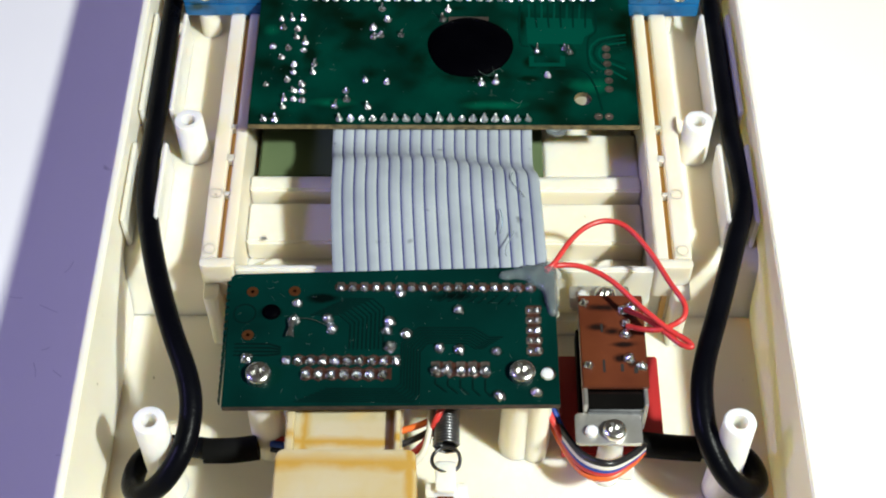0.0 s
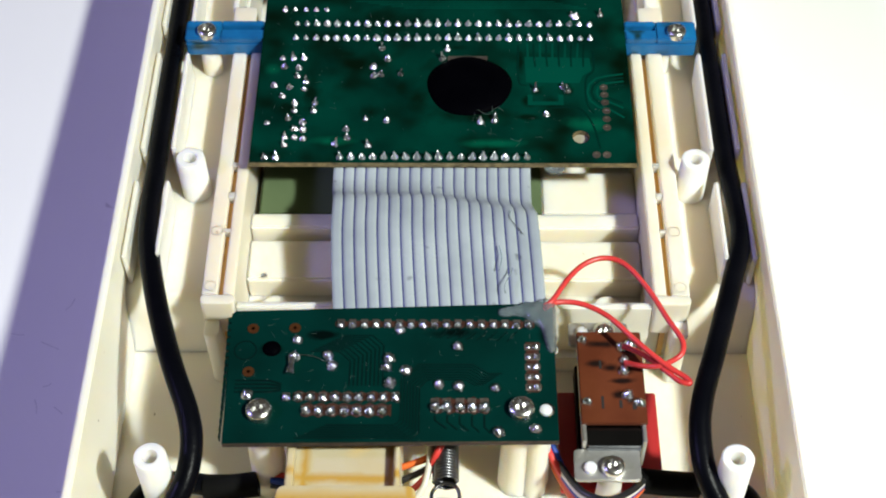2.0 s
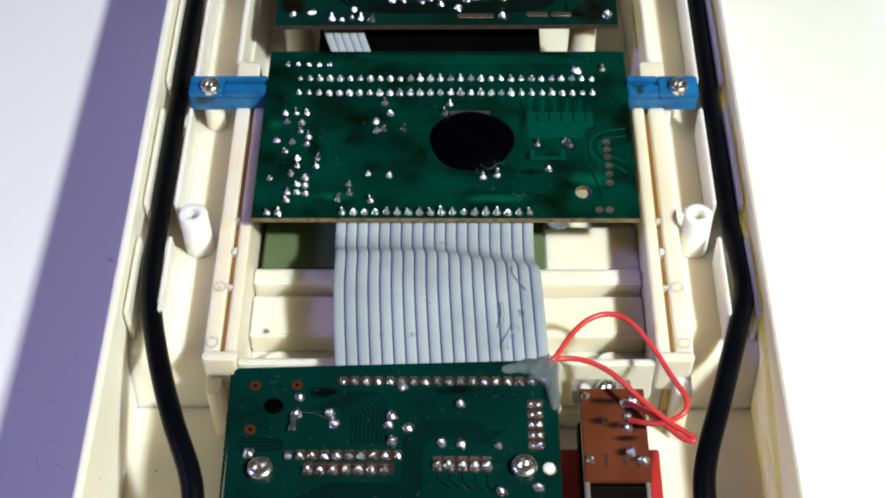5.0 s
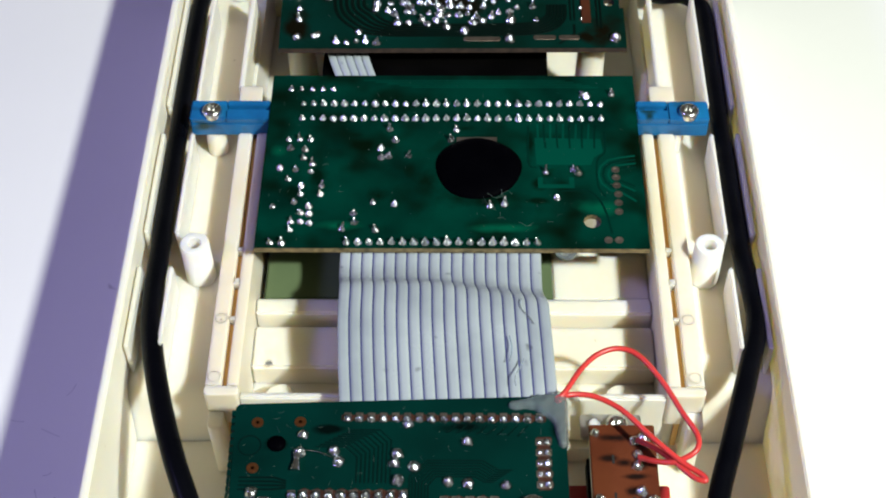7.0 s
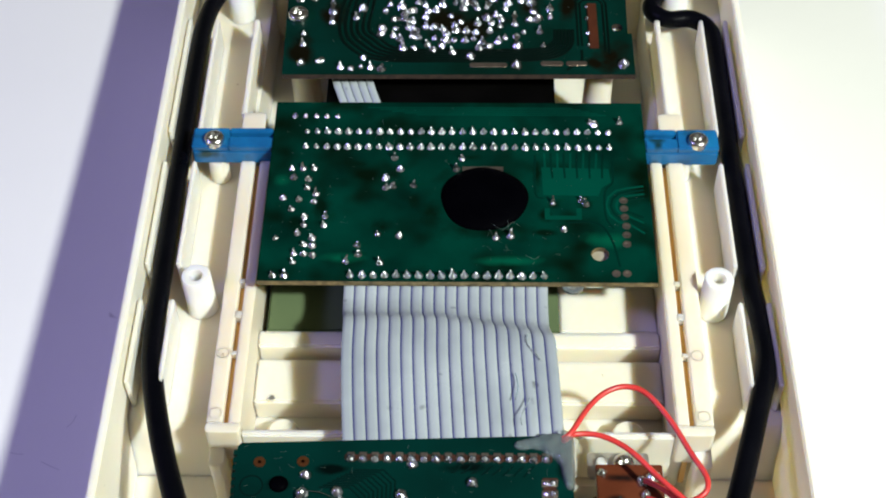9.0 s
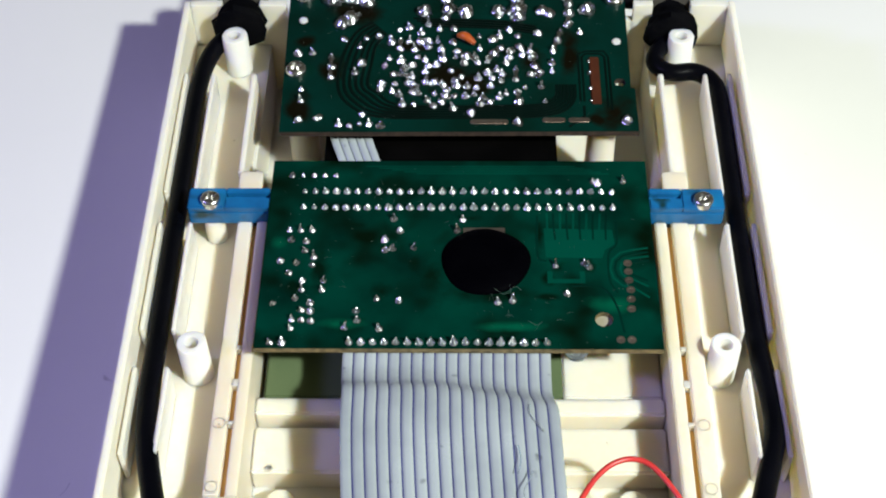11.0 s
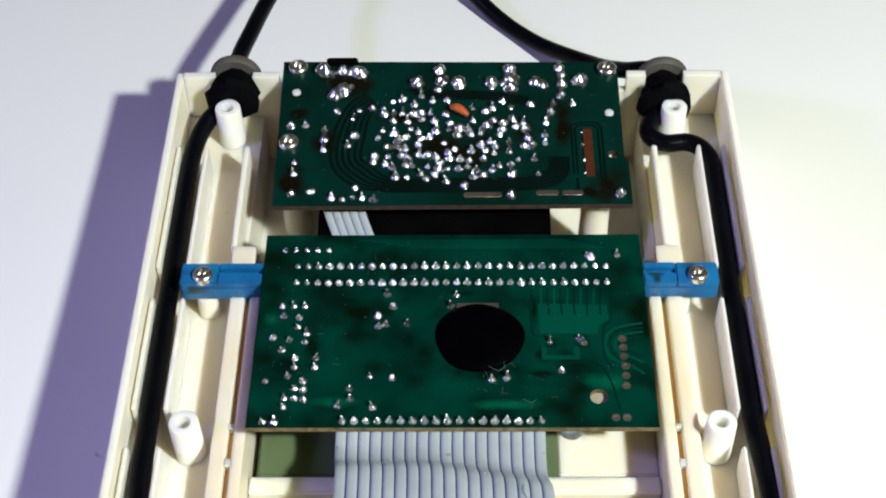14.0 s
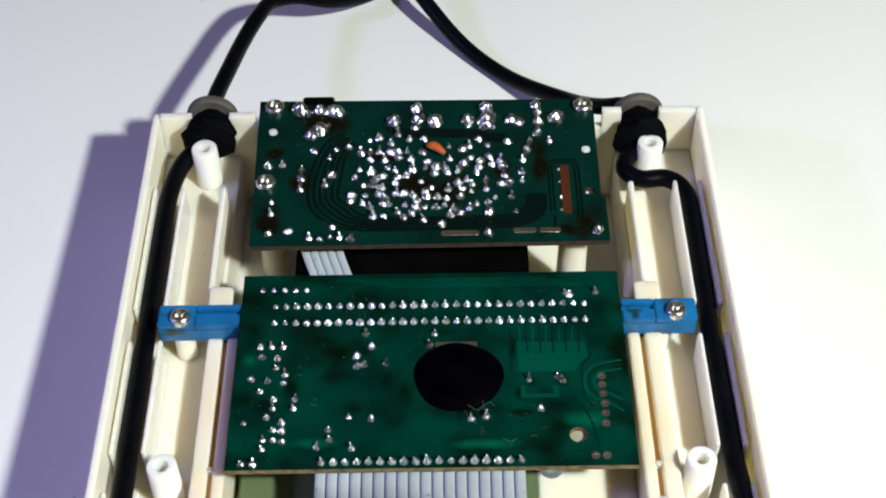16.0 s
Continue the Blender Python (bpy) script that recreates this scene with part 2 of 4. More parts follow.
# dark bands: burnt flux, with the red wires' soft shadows painted in
blotch(BURNT, ((36.0, -47.2, 4.6, 1.3), (42.2, -48.6, 2.4, 2.6), (35.0, -52.2, 2.6, 1.2), (38.2, -53.2, 2.6, 1.5), (41.4, -53.6, 1.8, 1.5), (40.4, -56.4, 3.6, 0.9), (39.2, -60.0, 1.9, 1.5), (41.6, -60.8, 1.3, 1.6)), (0.010, 0.004, 0.003), 1.7, 1.5)
# polished steel; the dark surroundings it mirrors are put into the base colour
POLISHED = material("dark_reflecting_steel", (0.13, 0.14, 0.16), (0.08, 0.08, 0.09), 0.18, 1.0, scale=120, grain=900, bump=0.06)
# case plastic with the shade inside the board hole put into its tone
TAN = material("shaded_tan_plastic", (0.36, 0.33, 0.26), (0.3, 0.27, 0.2), 0.5, scale=200)
DARK = material("slot_shade", (0.01, 0.009, 0.008), rough=0.8)
RESISTOR = material("orange_lacquer", (0.5, 0.11, 0.02), (0.36, 0.06, 0.01), 0.3, scale=300, coat=0.4)
FLUFF = material("clear_flux_hair", (0.10, 0.14, 0.12), rough=0.3)

# ---- building tools: lengths in millimetres ----
MM = 0.001


def thing(name, label, category, at=(0, 0, 0), group="", kind=""):
    ob = new(name)
    ob.empty_display_size = 0.005
    ob.location = Vector(at) * MM
    return tagged(ob, label, category, group, kind)


def finish(name, bm, mat, smooth=0.0):
    me = bpy.data.meshes.new(name)
    bmesh.ops.recalc_face_normals(bm, faces=bm.faces[:])
    bmesh.ops.scale(bm, vec=(MM, MM, MM), verts=bm.verts[:])
    if smooth:
        for f in bm.faces:
            f.smooth = True
        for e in bm.edges:
            if len(e.link_faces) == 2 and e.calc_face_angle() > radians(smooth):
                e.smooth = False
    bm.to_mesh(me)
    bm.free()
    for one in mat if isinstance(mat, (list, tuple)) else (mat,):
        me.materials.append(one)
    return me


def adopt(ob, parent):
    ob.parent = parent
    if not parent.parent:
        ob.matrix_parent_inverse = Matrix.Translation(-parent.location)
    return ob


def part(name, bm, mat, parent, label="", smooth=35.0):
    ob = adopt(new(name, finish(name, bm, mat, smooth)), parent)
    return tagged(ob, label)


def piece(name, mesh, parent, at, scale=(1, 1, 1), turn=(0, 0, 0), label=""):
    """A part that shares its mesh with its like."""
    ob = adopt(new(name, mesh), parent)
    ob.location, ob.scale = Vector(at) * MM, scale
    ob.rotation_euler = [radians(a) for a in turn]
    return tagged(ob, label)


def lone(name, bm, mat, label, category, group="", kind="", smooth=35.0):
    return tagged(new(name, finish(name, bm, mat, smooth)), label, category, group, kind)


def prism(outline, z0, z1, bevel=0.0, into=None, segments=2):
    bm = into or bmesh.new()
    low = [bm.verts.new((x, y, z0)) for x, y in outline]
    high = [bm.verts.new((x, y, z1)) for x, y in outline]
    n = len(outline)
    faces = [bm.faces.new(low[::-1]), bm.faces.new(high)]
    faces += [bm.faces.new((low[i], low[(i + 1) % n], high[(i + 1) % n], high[i])) for i in range(n)]
    if bevel:
        edges = list({e for f in faces for e in f.edges})
        bmesh.ops.recalc_face_normals(bm, faces=faces)
        bmesh.ops.bevel(bm, geom=edges, offset=bevel, segments=segments, affect="EDGES", clamp_overlap=True)
    return bm


def box(x0, x1, y0, y1, z0, z1, bevel=0.0, into=None):
    return prism([(x0, y0), (x1, y0), (x1, y1), (x0, y1)], z0, z1, bevel, into)


def rounded(x0, x1, y0, y1, r, steps=4):
    out = []
    for cx, cy, a in ((x1 - r, y0 + r, -90), (x1 - r, y1 - r, 0), (x0 + r, y1 - r, 90), (x0 + r, y0 + r, 180)):
        for i in range(steps + 1):
            t = radians(a + 90 * i / steps)
            out.append((cx + r * math.cos(t), cy + r * math.sin(t)))
    return out


def lathe(profile, segments=16, at=(0, 0, 0), into=None, axis="z"):
    """Turns (radius, height) pairs round an upright axis (or along y)."""
    bm = into or bmesh.new()
    rings = []
    for r, h in profile:
        ring = []
        for i in range(segments if r > 0 else 1):
            a = 2 * math.pi * i / segments
            p = (r * math.cos(a), r * math.sin(a), h) if axis == "z" else (r * math.cos(a), h, r * math.sin(a))
            ring.append(bm.verts.new(Vector(p) + Vector(at)))
        rings.append(ring)
    for a, b in zip(rings, rings[1:]):
        for i in range(segments):
            j = (i + 1) % segments
            if len(a) == 1 and len(b) == 1:
                continue
            if len(a) == 1:
                bm.faces.new((a[0], b[i], b[j]))
            elif len(b) == 1:
                bm.faces.new((a[i], a[j], b[0]))
            else:
                bm.faces.new((a[i], a[j], b[j], b[i]))
    for ring, flip in ((rings[0], True), (rings[-1], False)):
        if len(ring) > 2:
            bm.faces.new(ring[::-1] if flip else ring)
    return bm


def glide(points, step=6):
    """A smooth line through the points."""
    p = [Vector(q) for q in points]
    p = [2 * p[0] - p[1]] + p + [2 * p[-1] - p[-2]]
    out = []
    for i in range(1, len(p) - 2):
        a, b, c, d = p[i - 1:i + 3]
        for k in range(step):
            t = k / step
            out.append(0.5 * (2 * b + (c - a) * t + (2 * a - 5 * b + 4 * c - d) * t * t + (3 * b - a - 3 * c + d) * t ** 3))
    return out + [p[-2]]


def tube(points, radius, segments=12, step=6, into=None, smooth=True, profile=None):
    """A round (or profiled) body along a smooth line. radius: one number, or a function of 0..1."""
    bm = into or bmesh.new()
    line = glide(points, step) if smooth else [Vector(q) for q in points]
    up = Vector((0.13, 0.07, 1)).normalized()
    rings = []
    for i, p in enumerate(line):
        way = (line[min(i + 1, len(line) - 1)] - line[max(i - 1, 0)]).normalized()
        side = way.cross(up)
        side = side.normalized() if side.length > 1e-4 else Vector((1, 0, 0))
        up = side.cross(way).normalized()
        r = radius(i / (len(line) - 1)) if callable(radius) else radius
        rings.append([bm.verts.new(p + r * (math.cos(2 * math.pi * k / segments) * side + math.sin(2 * math.pi * k / segments) * up)) for k in range(segments)])
    for a, b in zip(rings, rings[1:]):
        for k in range(segments):
            j = (k + 1) % segments
            bm.faces.new((a[k], a[j], b[j], b[k]))
    bm.faces.new(rings[0][::-1])
    bm.faces.new(rings[-1])
    return bm


def strip(points, width, z, height=0.08, into=None):
    """A flat raised trace along a polyline."""
    bm = into or bmesh.new()
    p = [Vector((x, y, 0)) for x, y in points]
    rows = []
    for i, q in enumerate(p):
        way = (p[min(i + 1, len(p) - 1)] - p[max(i - 1, 0)]).normalized()
        side = Vector((-way.y, way.x, 0)) * width / 2
        rows.append([bm.verts.new((*(q + s * side).xy, z + h)) for s, h in ((1, 0), (0.8, height), (-0.8, height), (-1, 0))])
    for a, b in zip(rows, rows[1:]):
        for k in range(3):
            bm.faces.new((a[k], a[k + 1], b[k + 1], b[k]))
    return bm


def trace(parent, points, width, z, mat, height=0.06):
    part("trace", strip(points, width, z, height), mat, parent)


def ring_mesh(name, r0, r1, height, mat, segments=16):
    return finish(name, lathe([(r0, 0), (r1, 0), (r1 * 0.97, height), (r0 * 1.05, height), (r0, 0)], segments), mat, 40)


rng = random.Random(7)


def joint_mesh(tip, lean, seed):
    """A cone of solder round a clipped pin, slightly lumpy."""
    r = random.Random(seed)
    bm = lathe([(0.92, 0), (0.80, 0.22), (0.55, 0.55), (0.40, 0.95), (0.28, tip * 0.8), (0.14, tip), (0, tip + 0.05)], 11)
    for v in bm.verts:
        f = v.co.z / tip
        v.co.x += lean[0] * f * f + r.uniform(-0.06, 0.06)
        v.co.y += lean[1] * f * f + r.uniform(-0.06, 0.06)
    return finish("solder_joint", bm, SOLDER, 80)


JOINTS = [joint_mesh(t, l, i) for i, (t, l) in enumerate(((1.5, (0.1, 0.1)), (1.9, (-0.1, 0.25)), (1.2, (0.05, 0)), (2.2, (0.2, 0.35)), (1.7, (-0.2, 0.1)), (0.9, (0, 0.1))))]


def blob_mesh(seed):
    r = random.Random(seed)
    bm = lathe([(1.0, 0), (1.0, 0.18), (0.84, 0.5), (0.56, 0.82), (0.32, 1.08), (0, 1.2)], 12)
    for v in bm.verts:
        v.co.x *= 1 + r.uniform(-0.2, 0.2)
        v.co.y *= 1 + r.uniform(-0.2, 0.2)
        v.co.z *= 1 + r.uniform(-0.15, 0.15)
    return finish("solder_joint", bm, SOLDER, 80)


BLOBS = [blob_mesh(i) for i in range(8)]


ROW = []
for drop in (0, 2, 4):
    ROW.append(JOINTS[drop].copy())
    ROW[-1].materials[0] = BRIGHT_SOLDER


def solder(parent, x, y, z, size=1.0, kind=None, tall=1.0):
    pool = BLOBS if kind == "blob" else ROW if kind == "row" else JOINTS
    s = size * rng.uniform(0.88, 1.1)
    piece("solder_joint", rng.choice(pool), parent, (x, y, z), (s, s * rng.uniform(0.9, 1.15), s * tall * rng.uniform(0.85, 1.1)), (rng.uniform(-6, 6), rng.uniform(-6, 6), rng.uniform(-40, 40)))


def board(name, outline, top, mat, label, thick=1.6, holes=(), edge=EDGE):
    """A circuit board: the masked sheet on its brown laminate, with drilled holes."""
    x = sum(p[0] for p in outline) / len(outline)
    y = sum(p[1] for p in outline) / len(outline)
    t = thing(name, label, "circuit board", (x, y, top - thick))
    sheet = part("laminate", prism(outline, top - thick, top - 0.12), edge, t, "brown fibre laminate edge")
    mask = part("solder_mask", prism(outline, top - 0.12, top), mat, t)
    for ob in (sheet, mask):
        for hx, hy, hr in holes:
            cutter = new("cutter", finish("cutter", lathe([(hr, top - 5), (hr, top + 5)], 20, (hx, hy, 0)), EDGE))
            mod = ob.modifiers.new("hole", "BOOLEAN")
            mod.object, mod.solver = cutter, "EXACT"
            bpy.context.view_layer.update()
            data = bpy.data.meshes.new_from_object(ob.evaluated_get(bpy.context.evaluated_depsgraph_get()))
            ob.modifiers.clear()
            ob.data = data
            bpy.data.objects.remove(cutter)
    return t


def screw_mesh_parts(name, label, r, at, group):
    t = thing(name, label, "screw", at, group)
    x, y, z = at
    head = part("screw_head", lathe([(r * 0.55, -0.6), (r * 0.95, -0.6), (r * 0.97, 0), (r * 0.94, 0.8), (r * 0.84, 1.2), (r * 0.62, 1.42), (0, 1.5)], 28, at), STEEL, t, smooth=50)
    cross = bmesh.new()
    for a in (25, 115):
        c, k = math.cos(radians(a)), math.sin(radians(a))
        w, l = r * 0.17, r * 0.6
        rows = []
        for h, f in ((0.6, 0.6), (2.0, 1.12)):
            rows.append([cross.verts.new((x + c * u - k * v, y + k * u + c * v, z + h)) for u, v in ((-l * f, -w), (l * f, -w), (l * f, w), (-l * f, w))])
        cross.faces.new(rows[0][::-1])
        cross.faces.new(rows[1])
        for n in range(4):
            m = (n + 1) % 4
            cross.faces.new((rows[0][n], rows[0][m], rows[1][m], rows[1][n]))
        cutter = new("cutter", finish("cutter", cross, STEEL))
        cross = bmesh.new()
        mod = head.modifiers.new("recess", "BOOLEAN")
        mod.object, mod.solver, mod.operation = cutter, "EXACT", "DIFFERENCE"
        bpy.context.view_layer.update()
        data = bpy.data.meshes.new_from_object(head.evaluated_get(bpy.context.evaluated_depsgraph_get()))
        head.modifiers.clear()
        head.data = data
        bpy.data.objects.remove(cutter)
    cross.free()
    creased = bmesh.new()
    creased.from_mesh(head.data)
    for e in creased.edges:
        e.smooth = len(e.link_faces) == 2 and e.calc_face_angle() < radians(38)
    creased.to_mesh(head.data)
    creased.free()
    part("shank", lathe([(r * 0.5, -6), (r * 0.5, -0.6)], 12, at), STEEL, t)
    return t

# ---- setting: a wide white table ----
SLOPE = 0.045


def table_z(y):
    """Height of the table under the case; its slope is added to lengthen the case's shadow towards the front."""
    return SLOPE * y - 4.6


slab = box(-480, 480, -420, 480, -25, 0, 2)
for v in slab.verts:
    v.co.z += table_z(v.co.y)
table = lone("table_top", slab, TABLE, "white laminate table top with faint specks", "table", kind="structure")
SCUFF = material("grey_scuff", (0.6, 0.6, 0.61), (0.68, 0.68, 0.68), 0.7, scale=400)
for (ax, ay), (bx, by) in (((-102.2, -24.2), (-98.8, -24.6)), ((-93.3, -42.2), (-92.3, -46.0)), ((-88.5, -44.2), (-86.2, -46.0)), ((-92.0, -38.8), (-90.1, -37.9)), ((-84.5, -65.8), (-80.5, -65.1)), ((-89.9, -17.5), (-88.1, -14.2)), ((-94.4, -26.5), (-89.8, -28.6))):
    scuff = strip([(ax, ay), ((ax + bx) / 2 + 0.3, (ay + by) / 2 - 0.2), (bx, by)], 0.28, 0.0, 0.012)
    for v in scuff.verts:
        v.co.z += table_z(v.co.y)
    tagged(adopt(new("scuff_mark", finish("scuff_mark", scuff, SCUFF)), table), "faint grey scuff")

# ---- the open instrument case ----
X0, X1, Y0, Y1, RIM, FLOOR = -71.2, 74.6, -150.0, 110.0, 33.0, 2.0
case = thing("instrument_case", "open ivory plastic instrument case lying face down on the table", "case", (1.7, 0, 0))
base = box(X0, X1, Y0, Y1, 0.02, FLOOR)
for v in base.verts:
    if v.co.z < 1:
        v.co.z = table_z(v.co.y) + 0.02
part("case_floor", base, IVORY, case)
part("side_wall", prism([(X0, Y0), (X0 + 1.9, Y0), (X0 + 1.9, Y1), (X0, Y1)], FLOOR, RIM, 0.35), IVORY, case)
part("side_wall", prism([(X1 - 1.9, Y0), (X1, Y0), (X1, Y1), (X1 - 1.9, Y1)], FLOOR, RIM, 0.35), IVORY, case)
part("end_wall", box(X0 + 1.9, X1 - 1.9, Y0, Y0 + 2, FLOOR, RIM, 0.3), IVORY, case)
for a, b, top in ((X0 + 1.9, -61, RIM), (-61, -51, 24), (-51, -44, RIM), (-44, 48, 27.5), (48, 53, RIM), (53, 63, 24), (63, X1 - 1.9, RIM)):
    part("end_wall", box(a, b, Y1 - 2.2, Y1, FLOOR, top, 0), IVORY, case)
# cable channels: a raised floor with a rounded end, and thin upright plates in three lengths down each side
for x0, x1 in ((X0 + 1.9, -49.2), (52.2, X1 - 1.9)):
    step = [(Y1 - 2.2, FLOOR), (-34.4, FLOOR), (-33.2, 6), (-32.2, 13), (-31.2, 16.4), (-29.6, 18.3), (-27.2, 19), (Y1 - 2.2, 19)]
    raised = bmesh.new()
    ends = [[raised.verts.new((x, y, z)) for y, z in step] for x in (x0, x1)]
    raised.faces.new(ends[0])
    raised.faces.new(ends[1][::-1])
    for k in range(len(step)):
        m = (k + 1) % len(step)
        raised.faces.new((ends[0][k], ends[0][m], ends[1][m], ends[1][k]))
    part("channel_floor", raised, IVORY, case, smooth=50)
for a, b in ((46, 86.5), (5, 36.5), (-27, -4.8)):
    for x in (-68.35, 71.3, 65.0, -61.2):
        part("cable_rib", prism([(x - 0.5, a), (x + 0.5, a), (x + 0.5, b), (x - 0.5, b)], FLOOR, 29, 0.3), IVORY, case)
for x in (-50.8, 53.6):
    rib = prism([(x - 0.7, 52), (x + 0.7, 52), (x + 0.7, 86.5), (x - 0.7, 86.5)], FLOOR, 29, 0.3)
    part("cable_rib", rib, IVORY, case)

# screw posts
post = lathe([(3.7, 0), (3.3, 28.9), (3.1, 29.2), (1.55, 29.2), (1.45, 28.4), (1.4, 21), (0, 21)], 24)
post_mesh = finish("screw_post", post, POSTS, 40)
for x, y in ((-55.5, -78.2), (61.2, -78.0), (-56.2, 0.0), (60.5, 0.0), (-56.8, 98.4), (59.8, 98.2)):
    piece("screw_post", post_mesh, case, (x, y, FLOOR))

# inner frame: slotted rails and cross bars
def rail(outer, groove0, groove1, inner, s):
    """A slotted rail; outer and inner edges in x; s: which way is outward."""
    top = 27.0
    lo, hi = sorted((outer, groove0))
    part("frame_rail", box(lo, hi, -35.8, 38.4, 4, top, 0.3), RAIL, case)
    part("frame_rail", box(lo, hi, 38.6, 50, 4, 25.6, 0.3), RAIL, case)
    lo, hi = sorted((groove1, inner))
    part("frame_rail", box(lo, hi, -35.8, 38.4, FLOOR, top, 0.3), RAIL, case)
    part("frame_rail", box(lo, hi, 38.6, 50.5, FLOOR, 25.6, 0.3), RAIL, case)
    lo, hi = sorted((groove0, groove1))
    part("groove_floor", box(lo, hi, -36.2, 38.4, 4, top - 2.2), AMBER, case)
    for y, d in ((-18.2, 0.9), (-8.4, 1.8), (1.2, 1.2)):
        part("groove_bridge", box(lo - 0.05, hi + 0.05, y, y + d, top - 2.3, top - 0.1, 0.1), RAIL, case)
    lo, hi = sorted((outer, inner))
    part("rail_end", prism(rounded(lo - 0.1, hi + 0.1, -38.1, -35.75, 0.9), 16, top + 0.03, 0.12), RAIL, case)
    for y in (-33.4, -18.0):
        part("ejector_mark", lathe([(1.4, -0.2), (1.38, 0.015), (1.3, 0.03), (1.22, 0.015), (1.2, -0.2), (1.4, -0.2)], 20, ((outer + groove0) / 2, y, top)), RAIL, case, smooth=80)
    lo, hi = sorted((outer, groove0))
    part("rail_foot", prism(rounded(lo + 0.3, hi, -42.4, -36.6, 1.0), FLOOR, 20.5, 0.3), IVORY, case)
    lo, hi = sorted((outer, groove1))
    part("rail_head", prism(rounded(lo - 0.4, hi + 0.6, 46, 52, 1.0), 8, 29.6, 0.5), RAIL, case)


rail(-50.4, -46.95, -45.75, -43.2, -1)
rail(56.3, 52.4, 51.2, 48.4, 1)
part("window_floor", box(-43.2, 48.4, -39.5, 52, FLOOR, 8), IVORY, case)
part("cross_bar", box(-43.2, 48.4, -37.6, -36.0, 8, 25.0, 0.4), IVORY, case)
part("cross_bar", box(-43.2, 48.4, -22.9, -11.3, 8, 15, 0.6), IVORY, case)
part("cross_bar", box(-43.2, 48.4, -9.2, -4.8, 8, 17, 0.5), IVORY, case)
part("gate_mark", lathe([(0.9, 0), (0.95, 0.25), (0.6, 0.25), (0.55, 0.05), (0, 0.05)], 14, (-39.0, -22.0, 15.0)), RAIL, case)
for x in (-36, 40):
    part("boss", lathe([(3.6, 0), (3.5, 5), (3.2, 5.3), (0, 5.3)], 24, (x, -29.5, 8)), IVORY, case)
for x, y, top in ((-34.6, -68.2, 30), (18.4, -67.6, 30), (37.4, -42.2, 20.3), (37.4, -74.8, 20.3), (-38.6, 110.0, 31), (42.6, 109, 31), (-39.2, 82.4, 31), (38, 70, 31), (-56.4, 40.2, 26)):
    if y < 106:
        part("support_post", lathe([(4.0 if top > 27 else 2.9, FLOOR), (3.4 if top > 27 else 2.4, top), (0, top)], 22, (x, y, 0)), IVORY, case)
part("support_post", lathe([(2.7, FLOOR), (2.3, 30.1), (0, 30.1)], 20, (22.2, -69.5, 0)), IVORY, case)
part("support_post", lathe([(1.9, FLOOR), (1.6, 26), (0, 26)], 16, (57.2, 40.6, 0)), IVORY, case)
part("ledge", box(25.9, 48.4, -3.2, 10, 8, 14.6, 0.4), IVORY, case)
part("locating_pin", lathe([(2.0, FLOOR), (1.6, 30), (1.3, 30), (1.25, 32.0), (0, 32.2)], 16, (23.5, -67.5, 0)), POSTS, case)
for x, y in ((-38.8, 101.9), (42.4, 93.8)):
    part("locating_pin", lathe([(2.0, FLOOR), (1.6, 31), (1.15, 31), (1.1, 33.4), (0, 33.6)], 16, (x, y, 0)), POSTS, case)

# ---- display board ----
LCD = 32.0
lcd = board("display_board", [(-42.4, -2.0), (46.8, -2.0), (46.8, 53.1), (-42.4, 53.1)], LCD, PCB_LCD, "bright green display circuit board with rows of solder joints", holes=((34.3, 6.0, 2.0),))
for i in range(30):
    for y in (43.3, 38.3):
        solder(lcd, -34.3 + 2.5 * i, y, LCD, 1.0 if 1 < i < 28 else 0.8, "row", 0.9)
for i in range(18):
    solder(lcd, -21.6 + 2.54 * i, -0.4, LCD, 1.04, "row", 1.15)
for i in range(5):
    solder(lcd, -37.7 + 2.62 * i, 48.4, LCD, 0.75, tall=0.7)
for x, y in ((-37.0, 31.0), (-34.4, 31.1), (-31.8, 31.1), (-36.4, 28.3), (-32.9, 27.8), (-33.0, 25.1), (-38.5, 22.1), (-34.7, 21.4), (-30.9, 23.2), (-31.1, 20.8), (-36.2, 18.5), (-33.1, 16.3), (-33.0, 13.8), (-28.3, 16.4), (-28.4, 13.8), (-34.3, 11.4), (-39.2, 9.9), (-30.9, 10.0), (-32.6, 8.1), (-30.7, 7.8), (-34.7, 5.4), (-32.5, 5.4), (-30.4, 5.1), (-34.7, 3.0)):
    solder(lcd, x, y + 0.25, LCD, 1.0, tall=0.8)
for x, y in ((-38.9, -0.7), (-36.3, -0.7), (-12.9, 34.6), (-11.5, 31.0), (-14.9, 28.3), (-14.7, 25.2), (-13.0, 25.7), (-8.2, 25.9), (-16.1, 11.3), (-11.1, 10.9), (-20.5, 8.0), (-20.2, 5.3), (-22.9, 3.3), (-15.2, 3.1), (3.1, 34.3), (1.8, 31.1), (24.1, 20.8), (31.7, 20.6), (30.7, 21.6), (26.4, 12.9), (10.9, 10.4), (14.3, 10.9), (34.0, 46.3), (35.0, 45.7), (41.1, 46.3)):
    solder(lcd, x, y + 0.25, LCD, 1.06, tall=0.9)
pad = finish("tinned_pad", lathe([(1.0, 0), (0.95, 0.12), (0.4, 0.14), (0.35, 0.05), (0, 0.05)], 14), TIN, 40)
for x, y in ((40.5, 21.8), (40.5, 19.4), (40.5, 16.9), (40.7, 14.2), (40.6, 11.6), (40.5, 8.9), (37.6, 0.5), (40.0, 0.5)):
    piece("tinned_pad", pad, lcd, (x, y, LCD))
